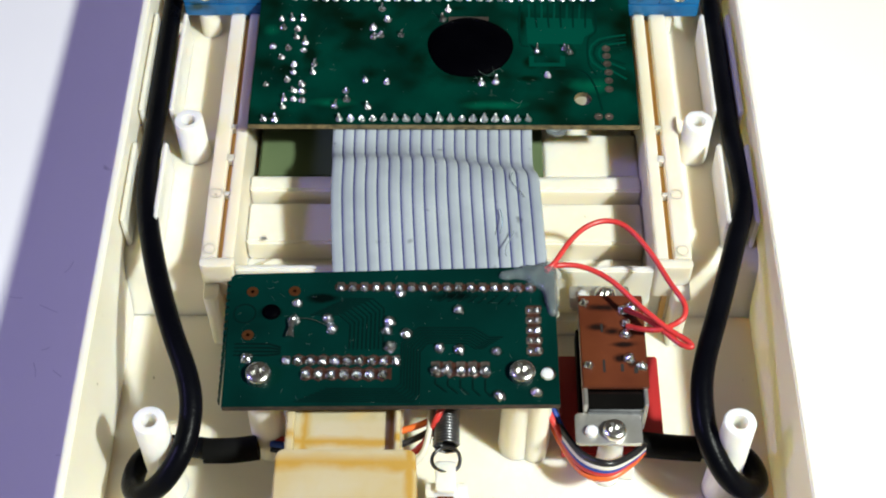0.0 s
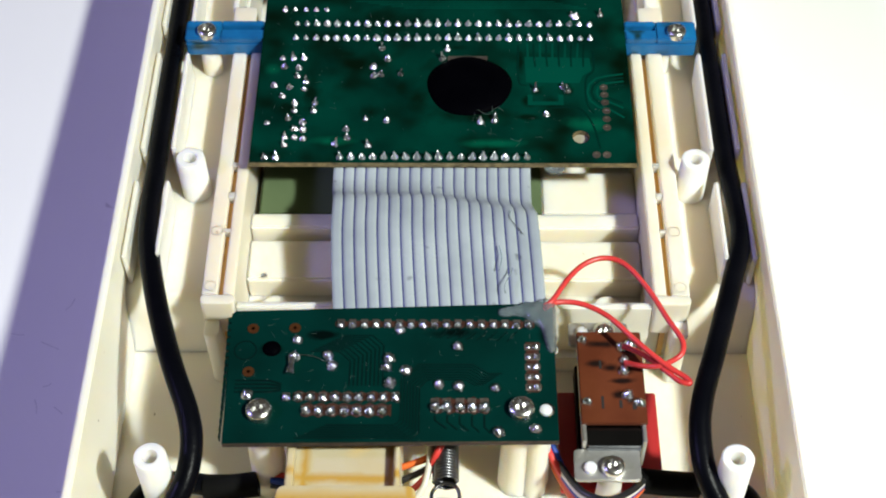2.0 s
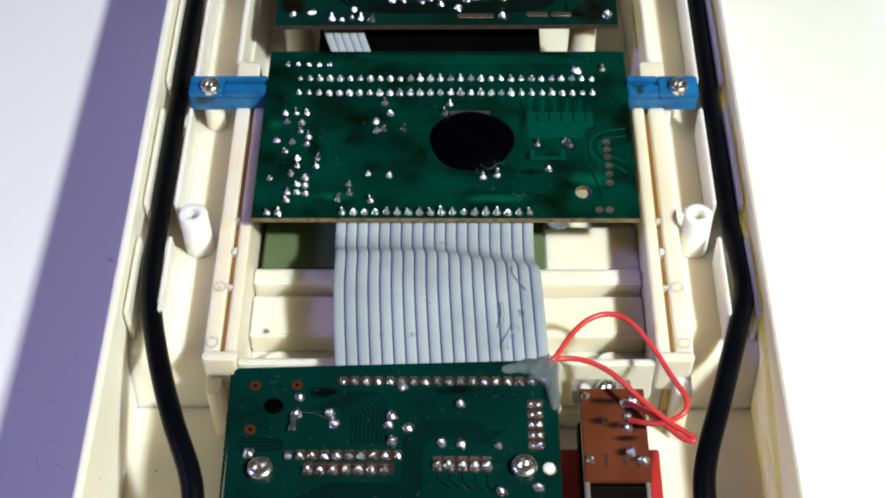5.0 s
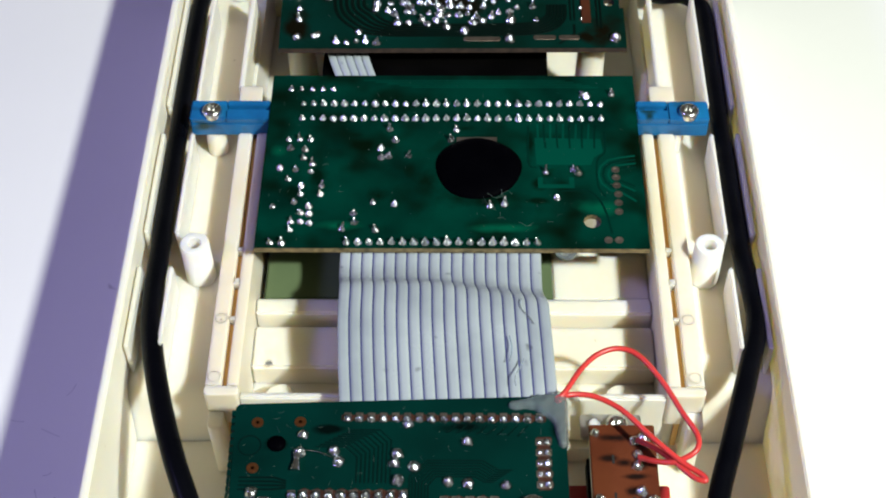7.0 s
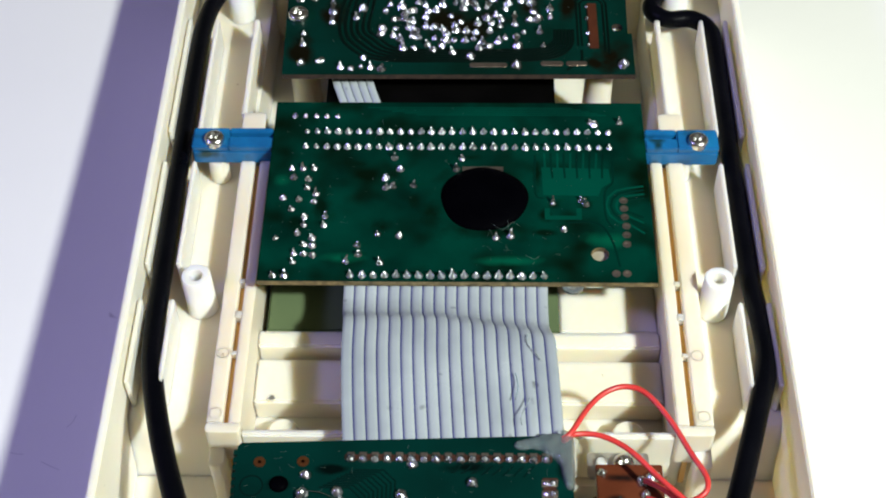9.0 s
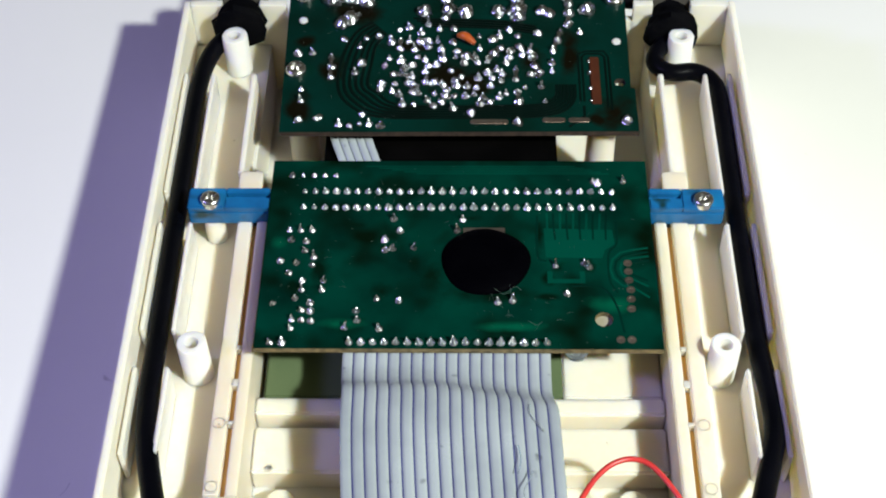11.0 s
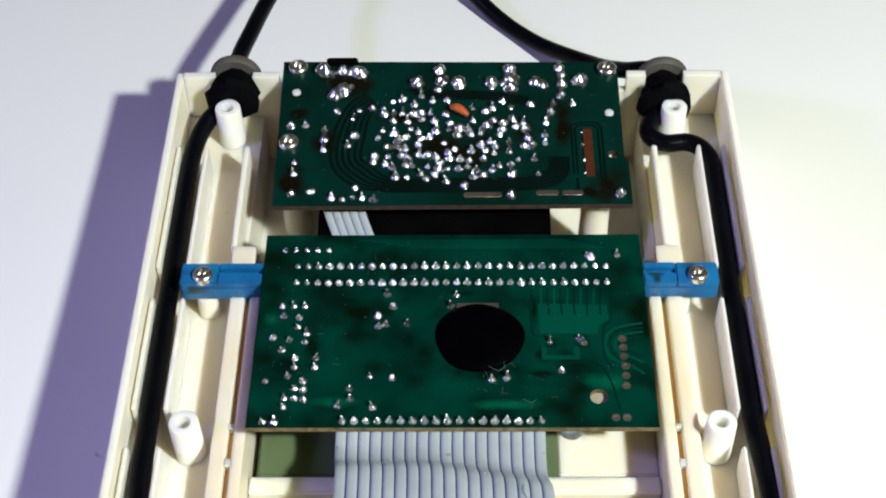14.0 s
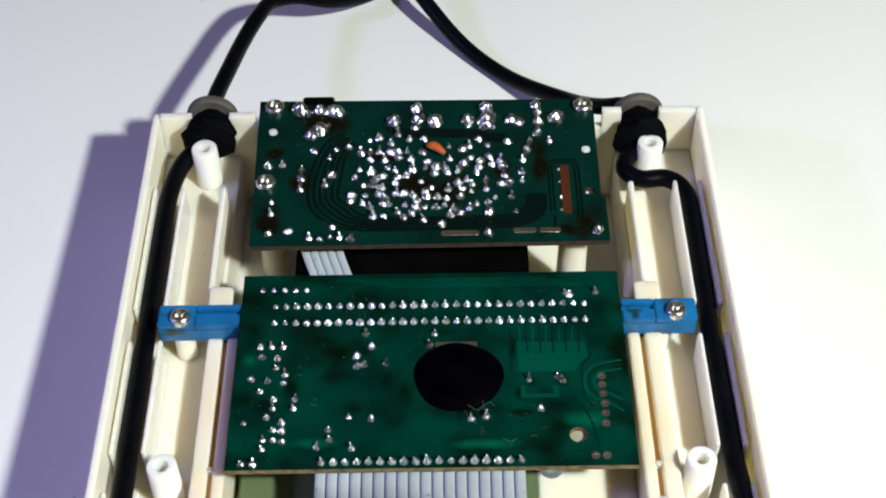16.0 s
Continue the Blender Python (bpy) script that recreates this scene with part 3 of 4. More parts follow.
blob = lathe([(10.15, 0), (10.0, 0.35), (9.2, 0.9), (7.2, 1.5), (4.0, 1.85), (0, 1.95)], 44)
for v in blob.verts:
    a = math.atan2(v.co.y, v.co.x)
    k = 1 + 0.018 * math.sin(3 * a + 1) + 0.012 * math.sin(5 * a)
    v.co = Vector((8.3 + v.co.x * k, 22.2 + v.co.y * k * 0.945, LCD + v.co.z))
part("epoxy_blob", blob, EPOXY, lcd, "round black epoxy blob over the chip", 60)
part("copper_frame", box(3.2, 12.8, 30.4, 32.1, LCD, LCD + 0.1), TIN, lcd, "bare copper edge beside the epoxy")
GAP = material("gap_under_mask", (0.0002, 0.020, 0.0132), (0.0002, 0.011, 0.0075), 0.34, scale=60, bump=0.1, specular=0.03)
UNDER = material("trace_under_mask", (0.0002, 0.050, 0.0315), (0.0002, 0.030, 0.0195), 0.34, scale=60, bump=0.1, coat=0.0, specular=0.03)
part("copper_area", prism([(21.8, 32.0), (37.6, 31.6), (37.9, 27.4), (35.6, 25.6), (34.8, 23.2), (22.0, 23.4)], LCD, LCD + 0.045), UNDER, lcd)
for i in range(10):
    trace(lcd, [(22.6 + 1.55 * i, 36.6), (22.6 + 1.5 * i, 32.2), (22.9 + 1.45 * i, 28.6)], 0.55, LCD, GAP if i % 2 else UNDER, 0.05)
for i in range(4):
    r = 1.9 + 1.2 * i
    trace(lcd, [(45.4, 20.2 + r + 0.6)] + [(41.6 + r * 0.95 * math.cos(radians(a)), 20.2 + r * math.sin(radians(a))) for a in range(90, 271, 30)] + [(44.8, 19.2 - r * 1.3)], 0.6, LCD, UNDER if i % 2 else GAP, 0.04)
for points in ([(38.6, 34), (38.4, 27.6), (36.4, 24.6), (36.2, 17), (37.8, 13.4)], [(27.4, 15.2), (34.2, 15.0), (37.2, 10.0), (38.6, 2.4)], [(20.4, 36), (20.2, 24), (22.2, 22.4)]):
    trace(lcd, [tuple(p.xy) for p in glide([(*q, 0) for q in points], 4)], 0.5, LCD, GAP, 0.04)
for i in range(5):
    trace(lcd, [(-20 + 3 * i, 51.4 - 0.6 * i), (30 + 2 * i, 51.4 - 0.6 * i)], 0.32, LCD, UNDER, 0.04)
for x, y, w, d in ((22.2, 16, 8.5, 1.2), (22.2, 17.2, 1.2, 2.2), (29.5, 17.2, 1.2, 2.2)):
    part("copper_area", box(x, x + w, y, y + d, LCD, LCD + 0.045), UNDER, lcd)
part("backing", lathe([(2.6, LCD - 1.9), (2.6, LCD - 1.5), (0, LCD - 1.5)], 16, (34.3, 6.0, 0)), TAN, lcd, "plastic seen through the hole, shade in its tan")
part("display_glass", box(-41.8, 25.8, -3.2, 50, 10, 14.6, 0.4), GLASS, lcd, "green tinted display glass under the board")
part("display_frame", box(-41.5, 46.2, 12, 52, 20.6, 30.3, 0.4), BLACK, lcd)
droplet = lathe([(2.6, 0), (2.5, -0.8), (1.6, -1.8), (0, -2.2)], 18, (28, -1.2, LCD - 1.6))
part("glue_drop", droplet, GLUE, lcd, "clear glue drop at the board edge", 60)

for n, line in enumerate(([(9.4, 12.2), (10.4, 10.0), (12.2, 8.2)], [(10.2, 13.4), (12.4, 12.2), (14.8, 14.0), (16.2, 13.2)], [(13.6, 14.6), (13.9, 12.0), (14.3, 10.4)], [(17.5, 4.6), (19.4, 3.6), (20.6, 4.4)])):
    part("flux_hair", tube([(x, y, LCD + 1.2 + 0.2 * math.sin(3 * k + n)) for k, (x, y) in enumerate(line)], 0.028, 6), FLUFF, lcd, "thin pale fibre stuck to the board")

# blue brackets with their screws
def bracket(x0, x1, slot0, slot1):
    t = thing("blue_bracket", "blue plastic bracket bar clamping the display board", "bracket", ((x0 + x1) / 2, 41.8, 26), "blue brackets")
    bm = bmesh.new()
    box(x0, x1, 38.2, 44.6, 26, 30.3, 0.35, bm)
    part("bar", bm, BLUE, t)
    lo, hi = sorted((slot0, slot1))
    lo, hi = max(lo, -61.0 if hi < 0 else 46.95), min(hi, -42.55 if hi < 0 else 64.0)
    part("ridge", box(lo, hi, 42.9, 44.5, 30.2, 32.0, 0.25), BLUE, t)
    part("ridge", box(lo, hi, 38.3, 41.4, 30.2, 32.0, 0.25), BLUE, t)
    head = (x0, lo) if abs(x0 - slot1) > abs(x1 - slot1) else (hi, x1)
    part("head", box(head[0], head[1], 38.25, 44.55, 30.2, 32.0, 0.35), BLUE, t)
    return t


bracket(-61.8, -40.0, -53.0, -40.0)
bracket(44.5, 64.4, 54.5, 44.5)
screw = screw_mesh_parts("bracket_screw", "cross-head steel screw in a blue bracket", 2.5, (-56.4, 40.3, 32.1), "bracket screws")
copy_thing(screw, Matrix.Translation(Vector((59.5, 40.3, 32.1)) * MM))

# ---- ribbon cable ----
ribbon = thing("ribbon_cable", "grey flat ribbon cable with blue-lined conductors between the boards", "ribbon cable", (0, -22, 28))


def ribbon_line(x, i):
    """One conductor's line: out from under the display board, over a hump, down to the key board."""
    k = i / 17
    sag = 0.5 * math.sin(i * 0.9)
    kink = -9.0 - 4.0 * max(0, k - 0.45) / 0.55
    return [(x, 1.5, 30.0), (x - 0.05, -3, 28.9), (x - 0.05, kink + 3.2, 28.7), (x + 0.1, kink, 29.6), (x + 0.55 + 0.35 * k, kink - 4, 32.0), (x + 0.7 + 0.5 * k, -22, 32.6), (x + 1.3 + 0.5 * k, -33, 31.4 + 0.1 * sag), (x + 2.0 + 0.2 * k, -42, 30.6), (x + 2.2, -46, 30.3)]


def conductor(line, half, thick, into):
    rows = []
    pts = glide(line, 5)
    for i, p in enumerate(pts):
        way = (pts[min(i + 1, len(pts) - 1)] - pts[max(i - 1, 0)]).normalized()
        nor = Vector((1, 0, 0)).cross(way).normalized()
        if nor.z < 0:
            nor = -nor
        rows.append([into.verts.new(p + Vector((u, 0, 0)) + nor * h) for u, h in ((-half, 0.05), (-half * 0.8, thick * 0.75), (-half * 0.35, thick), (half * 0.35, thick), (half * 0.8, thick * 0.75), (half, 0.05), (half * 0.7, -thick * 0.6), (-half * 0.7, -thick * 0.6))])
    for a, b in zip(rows, rows[1:]):
        for k in range(8):
            j = (k + 1) % 8
            into.faces.new((a[k], a[j], b[j], b[k]))
    into.faces.new(rows[0][::-1])
    into.faces.new(rows[-1])
    return into


for i in range(18):
    part("conductor", conductor(ribbon_line(-21.9 + 2.54 * i, i), 1.16, 0.46, bmesh.new()), RIBBON, ribbon, smooth=60)
for i in range(17):
    line = [(p[0] + 1.27, p[1], p[2]) for p in ribbon_line(-21.9 + 2.54 * i, i + 0.5)]
    part("web", conductor(line, 0.18, 0.12, bmesh.new()), WEB, ribbon, "dark blue line between conductors", 60)
for n, (x, y) in enumerate(((14.6, -27), (16.6, -33), (18.6, -17))):
    hair = [(x + (0.5 + 0.5 * n) * math.sin(k * 0.55 + 2 * n), y - 1.1 * k, 33.3) for k in range(7)]
    part("glue_string", tube(hair, 0.13, 6), GLUE, ribbon, "thread of clear glue")

# ---- key board ----
KEY = 31.8
key = board("key_board", [(-42.2, -44.3), (-41.4, -43.5), (24.9, -41.2), (25.8, -42.2), (25.9, -74.6), (-41.4, -75.5)], KEY, PCB_KEY, "dark green key circuit board with scalloped edge and solder pads", holes=((23.7, -67.5, 1.6),), edge=DARK_EDGE)
for i in range(17):
    part("edge_tooth", prism([(-42.9 + 0.04 * i, -45.2 - 1.75 * i), (-42.0, -45.0 - 1.75 * i), (-42.0, -46.4 - 1.75 * i), (-42.9 + 0.04 * i, -46.2 - 1.75 * i)], KEY - 1.5, KEY - 0.02), PCB_KEY, key)


def square_pads(spots, w, d, mat, name):
    mesh = finish(name, box(-w / 2, w / 2, -d / 2, d / 2, 0, 0.12, 0.04), mat, 0)
    for x, y in spots:
        piece(name, mesh, key, (x, y, KEY))


def flux_strip(x0, x1, y0, y1, label=""):
    """A strip of flux with a scalloped, uneven outline."""
    n = int(max(x1 - x0, y1 - y0) / 0.62)
    wide = x1 - x0 > y1 - y0
    side = []
    for sign in (1, -1):
        for k in range(n + 1) if sign > 0 else range(n, -1, -1):
            f = k / n
            bite = 0.32 + 0.28 * math.cos(f * n * 0.62 / 2.47 * 6.283) + rng.uniform(-0.12, 0.12)
            if wide:
                side.append((x0 + (x1 - x0) * f, (y1 - bite) if sign < 0 else (y0 + bite)))
            else:
                side.append(((x0 + bite) if sign < 0 else (x1 - bite), y0 + (y1 - y0) * f))
    part("flux_strip", prism(side, KEY - 0.02, KEY + 0.05), FLUX, key, label)


flux_strip(-20.2, 21.8, -47.9, -45.5, "brown flux between the pads")
flux_strip(-28.0, -6.4, -66.0, -63.2)
flux_strip(-26.1, -7.8, -69.5, -66.0)
flux_strip(0.2, 12.0, -68.7, -64.6)
flux_strip(19.4, 22.9, -63.4, -51.2)
top_row = [(-19.0 + 2.47 * i, -46.6) for i in range(17)]
row_a = [(-29.3, -64.7)] + [(-26.8 + 2.47 * i, -64.6) for i in range(9)]
row_b = [(-25.2 + 2.6 * i, -67.8) for i in range(7)]
row_c = [(x, -66.5) for x in (1.0, 3.4, 6.1, 8.5, 11.0)]
column = [(21.1, -52.4 - 2.46 * i) for i in range(5)]
square_pads(top_row, 1.5, 2.2, TIN, "tinned_pad")
square_pads(row_a + row_b, 1.6, 2.0, TIN, "tinned_pad")
square_pads(row_c, 1.7, 3.2, TIN, "tinned_pad")
square_pads(column, 3.2, 1.5, TIN, "tinned_pad")
for x, y in top_row:
    solder(key, x, y - 0.5, KEY + 0.1, 0.86, "blob", 1.1)
for x, y in row_a + row_b:
    solder(key, x, y - 0.3, KEY + 0.1, 0.96, "blob", 1.1)
for x, y in row_c:
    solder(key, x, y - 0.6, KEY + 0.1, 1.1, "blob", 1.1)
for x, y in column:
    solder(key, x + 0.7, y, KEY + 0.1, 0.75, "blob", 0.9)
    solder(key, x - 0.8, y, KEY + 0.1, 0.5, "blob", 0.7)
for x, y in ((-6.5, -48.3), (-21.3, -54.7), (-20.2, -57.1), (-8.6, -55.3), (-9.0, -57.6), (-5.1, -58.3), (-8.3, -61.4), (5.6, -52.4), (1.8, -61.6), (5.8, -62.0), (13.4, -62.5), (-37.3, -64.4), (13.7, -72.8), (21.3, -72.0), (-27.9, -50.8), (-28.4, -55.2)):
    solder(key, x, y, KEY, 1.2, "blob", 0.9)
part("solder_bar", tube([(-28.6, -55.4, KEY + 0.3), (-28.7, -57.2, KEY + 0.55), (-28.9, -59.4, KEY + 0.3)], lambda t: 0.62 + 0.45 * abs(2 * t - 1), 10), SOLDER, key, "long bright solder bar", 80)
ring = ring_mesh("copper_ring", 0.35, 1.25, 0.16, COPPER)
for x, y in ((-37.4, -48.0), (-28.6, -47.8), (-37.5, -58.7)):
    piece("copper_ring", ring, key, (x, y, KEY), label="bare copper ring")
part("black_lens", lathe([(1.9, 0), (1.8, 0.3), (1.2, 0.8), (0, 1.0)], 20, (-33.1, -53.0, KEY)), EPOXY, key, "small glossy black dome", 60)
part("jumper_hair", tube([(-27.6, -54.8, KEY + 0.6), (-24.5, -55.3, KEY + 0.9), (-21.2, -56.6, KEY + 0.5)], 0.07, 6), SOLDER, key)
trace(key, [(-38.6 + 2.3 * math.cos(radians(a)), -53.4 + 2.3 * math.sin(radians(a))) for a in range(0, 361, 24)], 0.3, KEY, TRACE, 0.05)
for i in range(9):
    d = 0.85 * i
    trace(key, [(-25 + d, -53.6 + 0.5 * i), (-19.0 + d, -53.6 + 0.5 * i), (-16.6 + d, -56.0 + 0.5 * i), (-16.6 + d, -62.0)], 0.38, KEY, TRACE)
for i in range(7):
    o = 0.62 * i
    trace(key, [(-27 + i, -74.2 + 0.5 * i), (-3.4 - o, -74.2 + 0.5 * i), (-2.2 - o, -73.0 + 0.5 * i), (-2.2 - o, -62.5 + 0.35 * i), (-0.6 - o * 0.5, -60.4 + 0.62 * i), (7.2 + o * 0.4, -60.4 + 0.62 * i), (9.0 + o * 0.8, -61.6 + 0.45 * i), (11.0 + o, -61.6 + 0.45 * i)], 0.34, KEY, TRACE)
for i in range(8):
    trace(key, [(3.4 + 2.1 * i, -48.4), (2.0 + 2.1 * i, -50.0), (1.2 + 2.1 * i, -50.0 - 0.15 * i)], 0.36, KEY, TRACE)
for i in range(5):
    trace(key, [(1.0 + 2.5 * i, -68.9), (1.0 + 2.5 * i, -70.0 - 0.4 * i), (3.4 + 2.2 * i, -72.0 - 0.25 * i)], 0.4, KEY, TRACE)
for i in range(4):
    trace(key, [(-40, -60.8 - 0.9 * i), (-33, -60.8 - 0.9 * i), (-30.5, -61.6 - 0.5 * i)], 0.5, KEY, TRACE)
key_screw = screw_mesh_parts("board_screw", "cross-head steel screw holding the key board", 2.75, (-34.5, -68.4, KEY + 0.6), "key board screws")
copy_thing(key_screw, Matrix.Translation(Vector((18.5, -67.7, KEY + 0.6)) * MM))


def glue_height(x, y):
    """Height of the glue over a bent spine along the corner of the board."""
    best = 0.0
    for (ax, ay), (bx, by), w0, w1 in (((15.0, -43.6), (25.0, -42.6), 1.0, 2.3), ((24.6, -42.4), (25.2, -52.6), 2.4, 1.2), ((20.5, -43.0), (24.0, -46.0), 2.0, 2.0)):
        t = max(0, min(1, ((x - ax) * (bx - ax) + (y - ay) * (by - ay)) / ((bx - ax) ** 2 + (by - ay) ** 2)))
        d = math.hypot(x - ax - t * (bx - ax), y - ay - t * (by - ay))
        w = w0 + (w1 - w0) * t + 0.35 * noise.noise((x * 0.5, y * 0.5, 0))
        if d < w:
            best = max(best, (0.5 + 0.45 * w) * math.sqrt(1 - (d / w) ** 2))
    return best * (1 + 0.25 * noise.noise((x * 0.7, y * 0.7, 3)))


glue = bmesh.new()
STEP = 0.25
grid = {(i, j): glue.verts.new((13.4 + STEP * i, -54.4 + STEP * j, KEY + 0.02 + glue_height(13.4 + STEP * i, -54.4 + STEP * j) - (1.2 if 13.4 + STEP * i > 25.9 else 0))) for i in range(60) for j in range(60)}
for i in range(59):
    for j in range(59):
        cell = [grid[i, j], grid[i + 1, j], grid[i + 1, j + 1], grid[i, j + 1]]
        if sum(glue_height(v.co.x, v.co.y) > 0 for v in cell) >= 2:
            glue.faces.new(cell)
bmesh.ops.delete(glue, geom=[v for v in glue.verts if not v.link_faces], context="VERTS")
rim = [e for e in glue.edges if len(e.link_faces) == 1]
walls = bmesh.ops.extrude_edge_only(glue, edges=rim)
for v in walls["geom"]:
    if isinstance(v, bmesh.types.BMVert):
        v.co.z = KEY - 1.4
for _ in range(5):
    bmesh.ops.smooth_vert(glue, verts=[v for v in glue.verts if v.co.z > KEY - 1.3], factor=0.5, use_axis_x=True, use_axis_y=True, use_axis_z=True)
part("glue_blob", glue, GLUE, key, "cloudy hot glue over the board corner", 60)

# ---- power board ----
POW = 33.2
power = board("power_board", [(-41.9, 61.6), (46.0, 62.0), (46.0, 76.6), (45.0, 76.8), (45.6, 113.0), (-43.0, 113.8)], POW, PCB_POW, "dark green power circuit board crowded with solder joints", holes=((-38.8, 101.9, 1.4), (42.4, 93.8, 1.4), (42.4, 78.9, 1.4)), edge=DARK_EDGE)
SPOTS = (
    [(-39.3, 89.2), (-35.5, 89.4), (-37.5, 76.1), (-37.4, 72.2), (-37.4, 65.5), (-33.2, 65.9), (-32.4, 66.4), (-27.5, 64.0), (-24.9, 63.5), (-22.4, 64.2), (-20.0, 64.2), (-17.2, 63.5), (-21.9, 67.4), (-27.9, 94.4), (-30.6, 87.6), (-30.4, 84.1), (-30.5, 80.5), (-23.6, 91.7), (-22.0, 94.8), (-18.7, 95.5), (-15.8, 95.5), (-22.9, 85.5), (-24.4, 82.1), (-13.4, 97.8), (-10.9, 99.1), (-13.1, 94.0), (-13.1, 90.7), (-9.5, 90.7), (-7.8, 97.0), (-8.0, 93.2), (-5.9, 91.5), (-6.1, 100.1), (-3.1, 98.2), (-3.6, 93.6), (-2.6, 90.9), (-2.2, 87.2), (-15.8, 87.2), (-16.8, 84.7), (-14.6, 81.5)],
    [(-8.6, 87.8), (-6.6, 87.0), (-9.9, 84.7), (-6.5, 82.5), (-9.8, 80.7), (-17.6, 78.1), (-14.2, 78.1), (-14.7, 75.6), (-12.9, 74.2), (-12.1, 70.9), (-10.9, 78.5), (-9.5, 77.7), (-8.3, 75.0), (-9.7, 75.0), (-9.3, 70.9), (-6.4, 78.7), (-4.1, 78.5), (-2.0, 77.9), (-4.1, 74.6), (-5.9, 72.2), (-4.4, 70.5), (-2.3, 71.9), (0.5, 69.5), (0.9, 73.8), (1.3, 77.3), (-0.1, 82.7), (1.1, 87.8), (0.3, 93.4), (0.6, 98.2)],
    [(7.1, 95.5), (7.3, 90.9), (3.9, 88.2), (6.1, 87.8), (3.2, 94.8), (6.8, 85.8), (9.2, 86.2), (10.7, 88.8), (12.6, 90.9), (12.4, 95.7), (14.9, 97.8), (17.1, 95.7), (15.1, 89.8), (17.3, 91.5), (18.1, 88.8), (14.0, 85.8), (12.9, 81.7), (16.4, 83.1), (16.3, 79.7), (10.3, 80.1), (9.2, 82.3), (6.8, 80.1), (2.5, 80.7), (6.3, 76.8), (4.0, 77.3), (9.9, 77.3), (3.5, 73.8), (5.8, 74.4), (7.9, 73.4), (9.8, 71.5), (12.0, 73.4), (13.8, 74.8), (16.6, 75.2), (18.5, 76.8), (16.8, 71.7), (20.8, 87.8), (21.1, 84.5), (22.6, 77.1), (23.4, 71.9), (25.6, 85.8), (25.5, 82.7), (26.0, 90.2), (27.2, 94.0), (28.1, 97.1), (33.2, 97.1)],
)
for group in SPOTS:
    for x, y in group:
        solder(power, x, y + 0.1, POW, rng.choice((0.95, 1.15, 1.3)), "blob" if rng.random() < 0.4 else None, 0.9)
taken = [Vector(q) for group in SPOTS for q in group]
more = random.Random(21)
while len(taken) < 136:
    q = Vector((more.gauss(2, 11), more.gauss(83, 8.5)))
    if -19 < q.x < 24 and 68 < q.y < 101 and min((q - p).length for p in taken) > 1.9:
        taken.append(q)
        solder(power, q.x, q.y, POW, more.choice((1.05, 1.2, 1.4)), "blob" if more.random() < 0.5 else None, 0.9)
for x, y, s in ((16.4, 64.4, 1.1), (43.3, 65.0, 1.1), (-32.0, 108.8, 2.2), (-26.8, 109.0, 1.5), (-22.2, 108.0, 1.9), (-23.5, 108.6, 1.6), (-28.5, 99.8, 1.7), (-26.4, 101.8, 1.8), (-7.2, 104.3, 1.6), (-1.3, 109.2, 1.3), (-0.8, 105.4, 1.4), (-1.6, 102.2, 0.9), (12.1, 104.6, 1.6), (17.1, 108.9, 1.6), (17.2, 104.9, 1.9), (17.4, 102.5, 1.8), (23.5, 104.4, 1.4), (25.4, 103.8, 1.4), (30.1, 110.0, 1.4), (30.7, 107.3, 1.2), (30.6, 104.0, 1.3), (30.4, 99.8, 1.1), (3.6, 104.6, 1.5), (35.4, 104.9, 1.7)):
    solder(power, x, y + 0.4, POW, s * 1.3, "blob", 1.0)
for a, b in (((26.0, 90.2), (28.1, 97.1)), ((20.8, 87.8), (21.1, 84.5)), ((-14.6, 81.5), (-9.8, 80.7)), ((-32.0, 109), (-22.2, 109)), ((-28.5, 100), (-24, 104)), ((9.2, 86.2), (12.6, 90.9)), ((16.4, 83.1), (16.3, 79.7)), ((-13.1, 94), (-13.1, 90.7)), ((3.9, 88.2), (6.8, 85.8)), ((16.6, 75.2), (16.8, 71.7)), ((-30.6, 87.6), (-30.5, 80.5)), ((7.9, 73.4), (9.8, 71.5)), ((-8.3, 75), (-9.7, 77.7)), ((17.1, 109), (17.3, 103)), ((30.1, 110), (30.4, 100))):
    part("solder_bridge", tube([(*a, POW + 0.2), ((a[0] + b[0]) / 2, (a[1] + b[1]) / 2, POW + 0.35), (*b, POW + 0.2)], lambda t: 0.55 + 0.15 * math.sin(9 * t), 8), SOLDER, power)
tinned = bmesh.new()
for x0, x1, y in ((4.8, 14.2, 65.0), (22.5, 28.2, 65.6), (28.9, 34.2, 65.6)):
    prism(rounded(x0, x1, y - 0.8, y + 0.8, 0.7), POW, POW + 0.25, 0.1, tinned)
part("tinned_strip", tinned, TIN, power, "long tinned strips")
DARK_STRIP = material("dark_phenolic", (0.075, 0.020, 0.008), (0.045, 0.012, 0.006), 0.4, scale=200, bump=0.2)
part("slot_board", box(35.0, 37.4, 71.0, 87.6, POW, POW + 0.5, 0.15), DARK_STRIP, power, "brown connector strip")
for y in (86.4, 82, 76.6, 72.2):
    solder(power, 34.9, y, POW + 0.1, 0.6, "blob")
part("resistor", tube([(1.6, 94.4, POW + 1.6), (3.6, 93.4, POW + 2.2), (6.0, 91.6, POW + 1.4)], lambda t: 0.35 + 0.75 * math.sin(math.pi * min(1, max(0, 0.1 + 0.8 * t))), 12), RESISTOR, power, "small orange lacquered component")
part("jack_tab", box(-31.6, -23.2, 112.0, 114.9, 27, 33.9, 0.4), BLACK, power, "black jack body at the board edge")
RIDGE = material("dark_gap_ridge", (0.0008, 0.0065, 0.0050), (0.0008, 0.0040, 0.0030), 0.3, scale=80, bump=0.15, coat=0.05, specular=0.15)
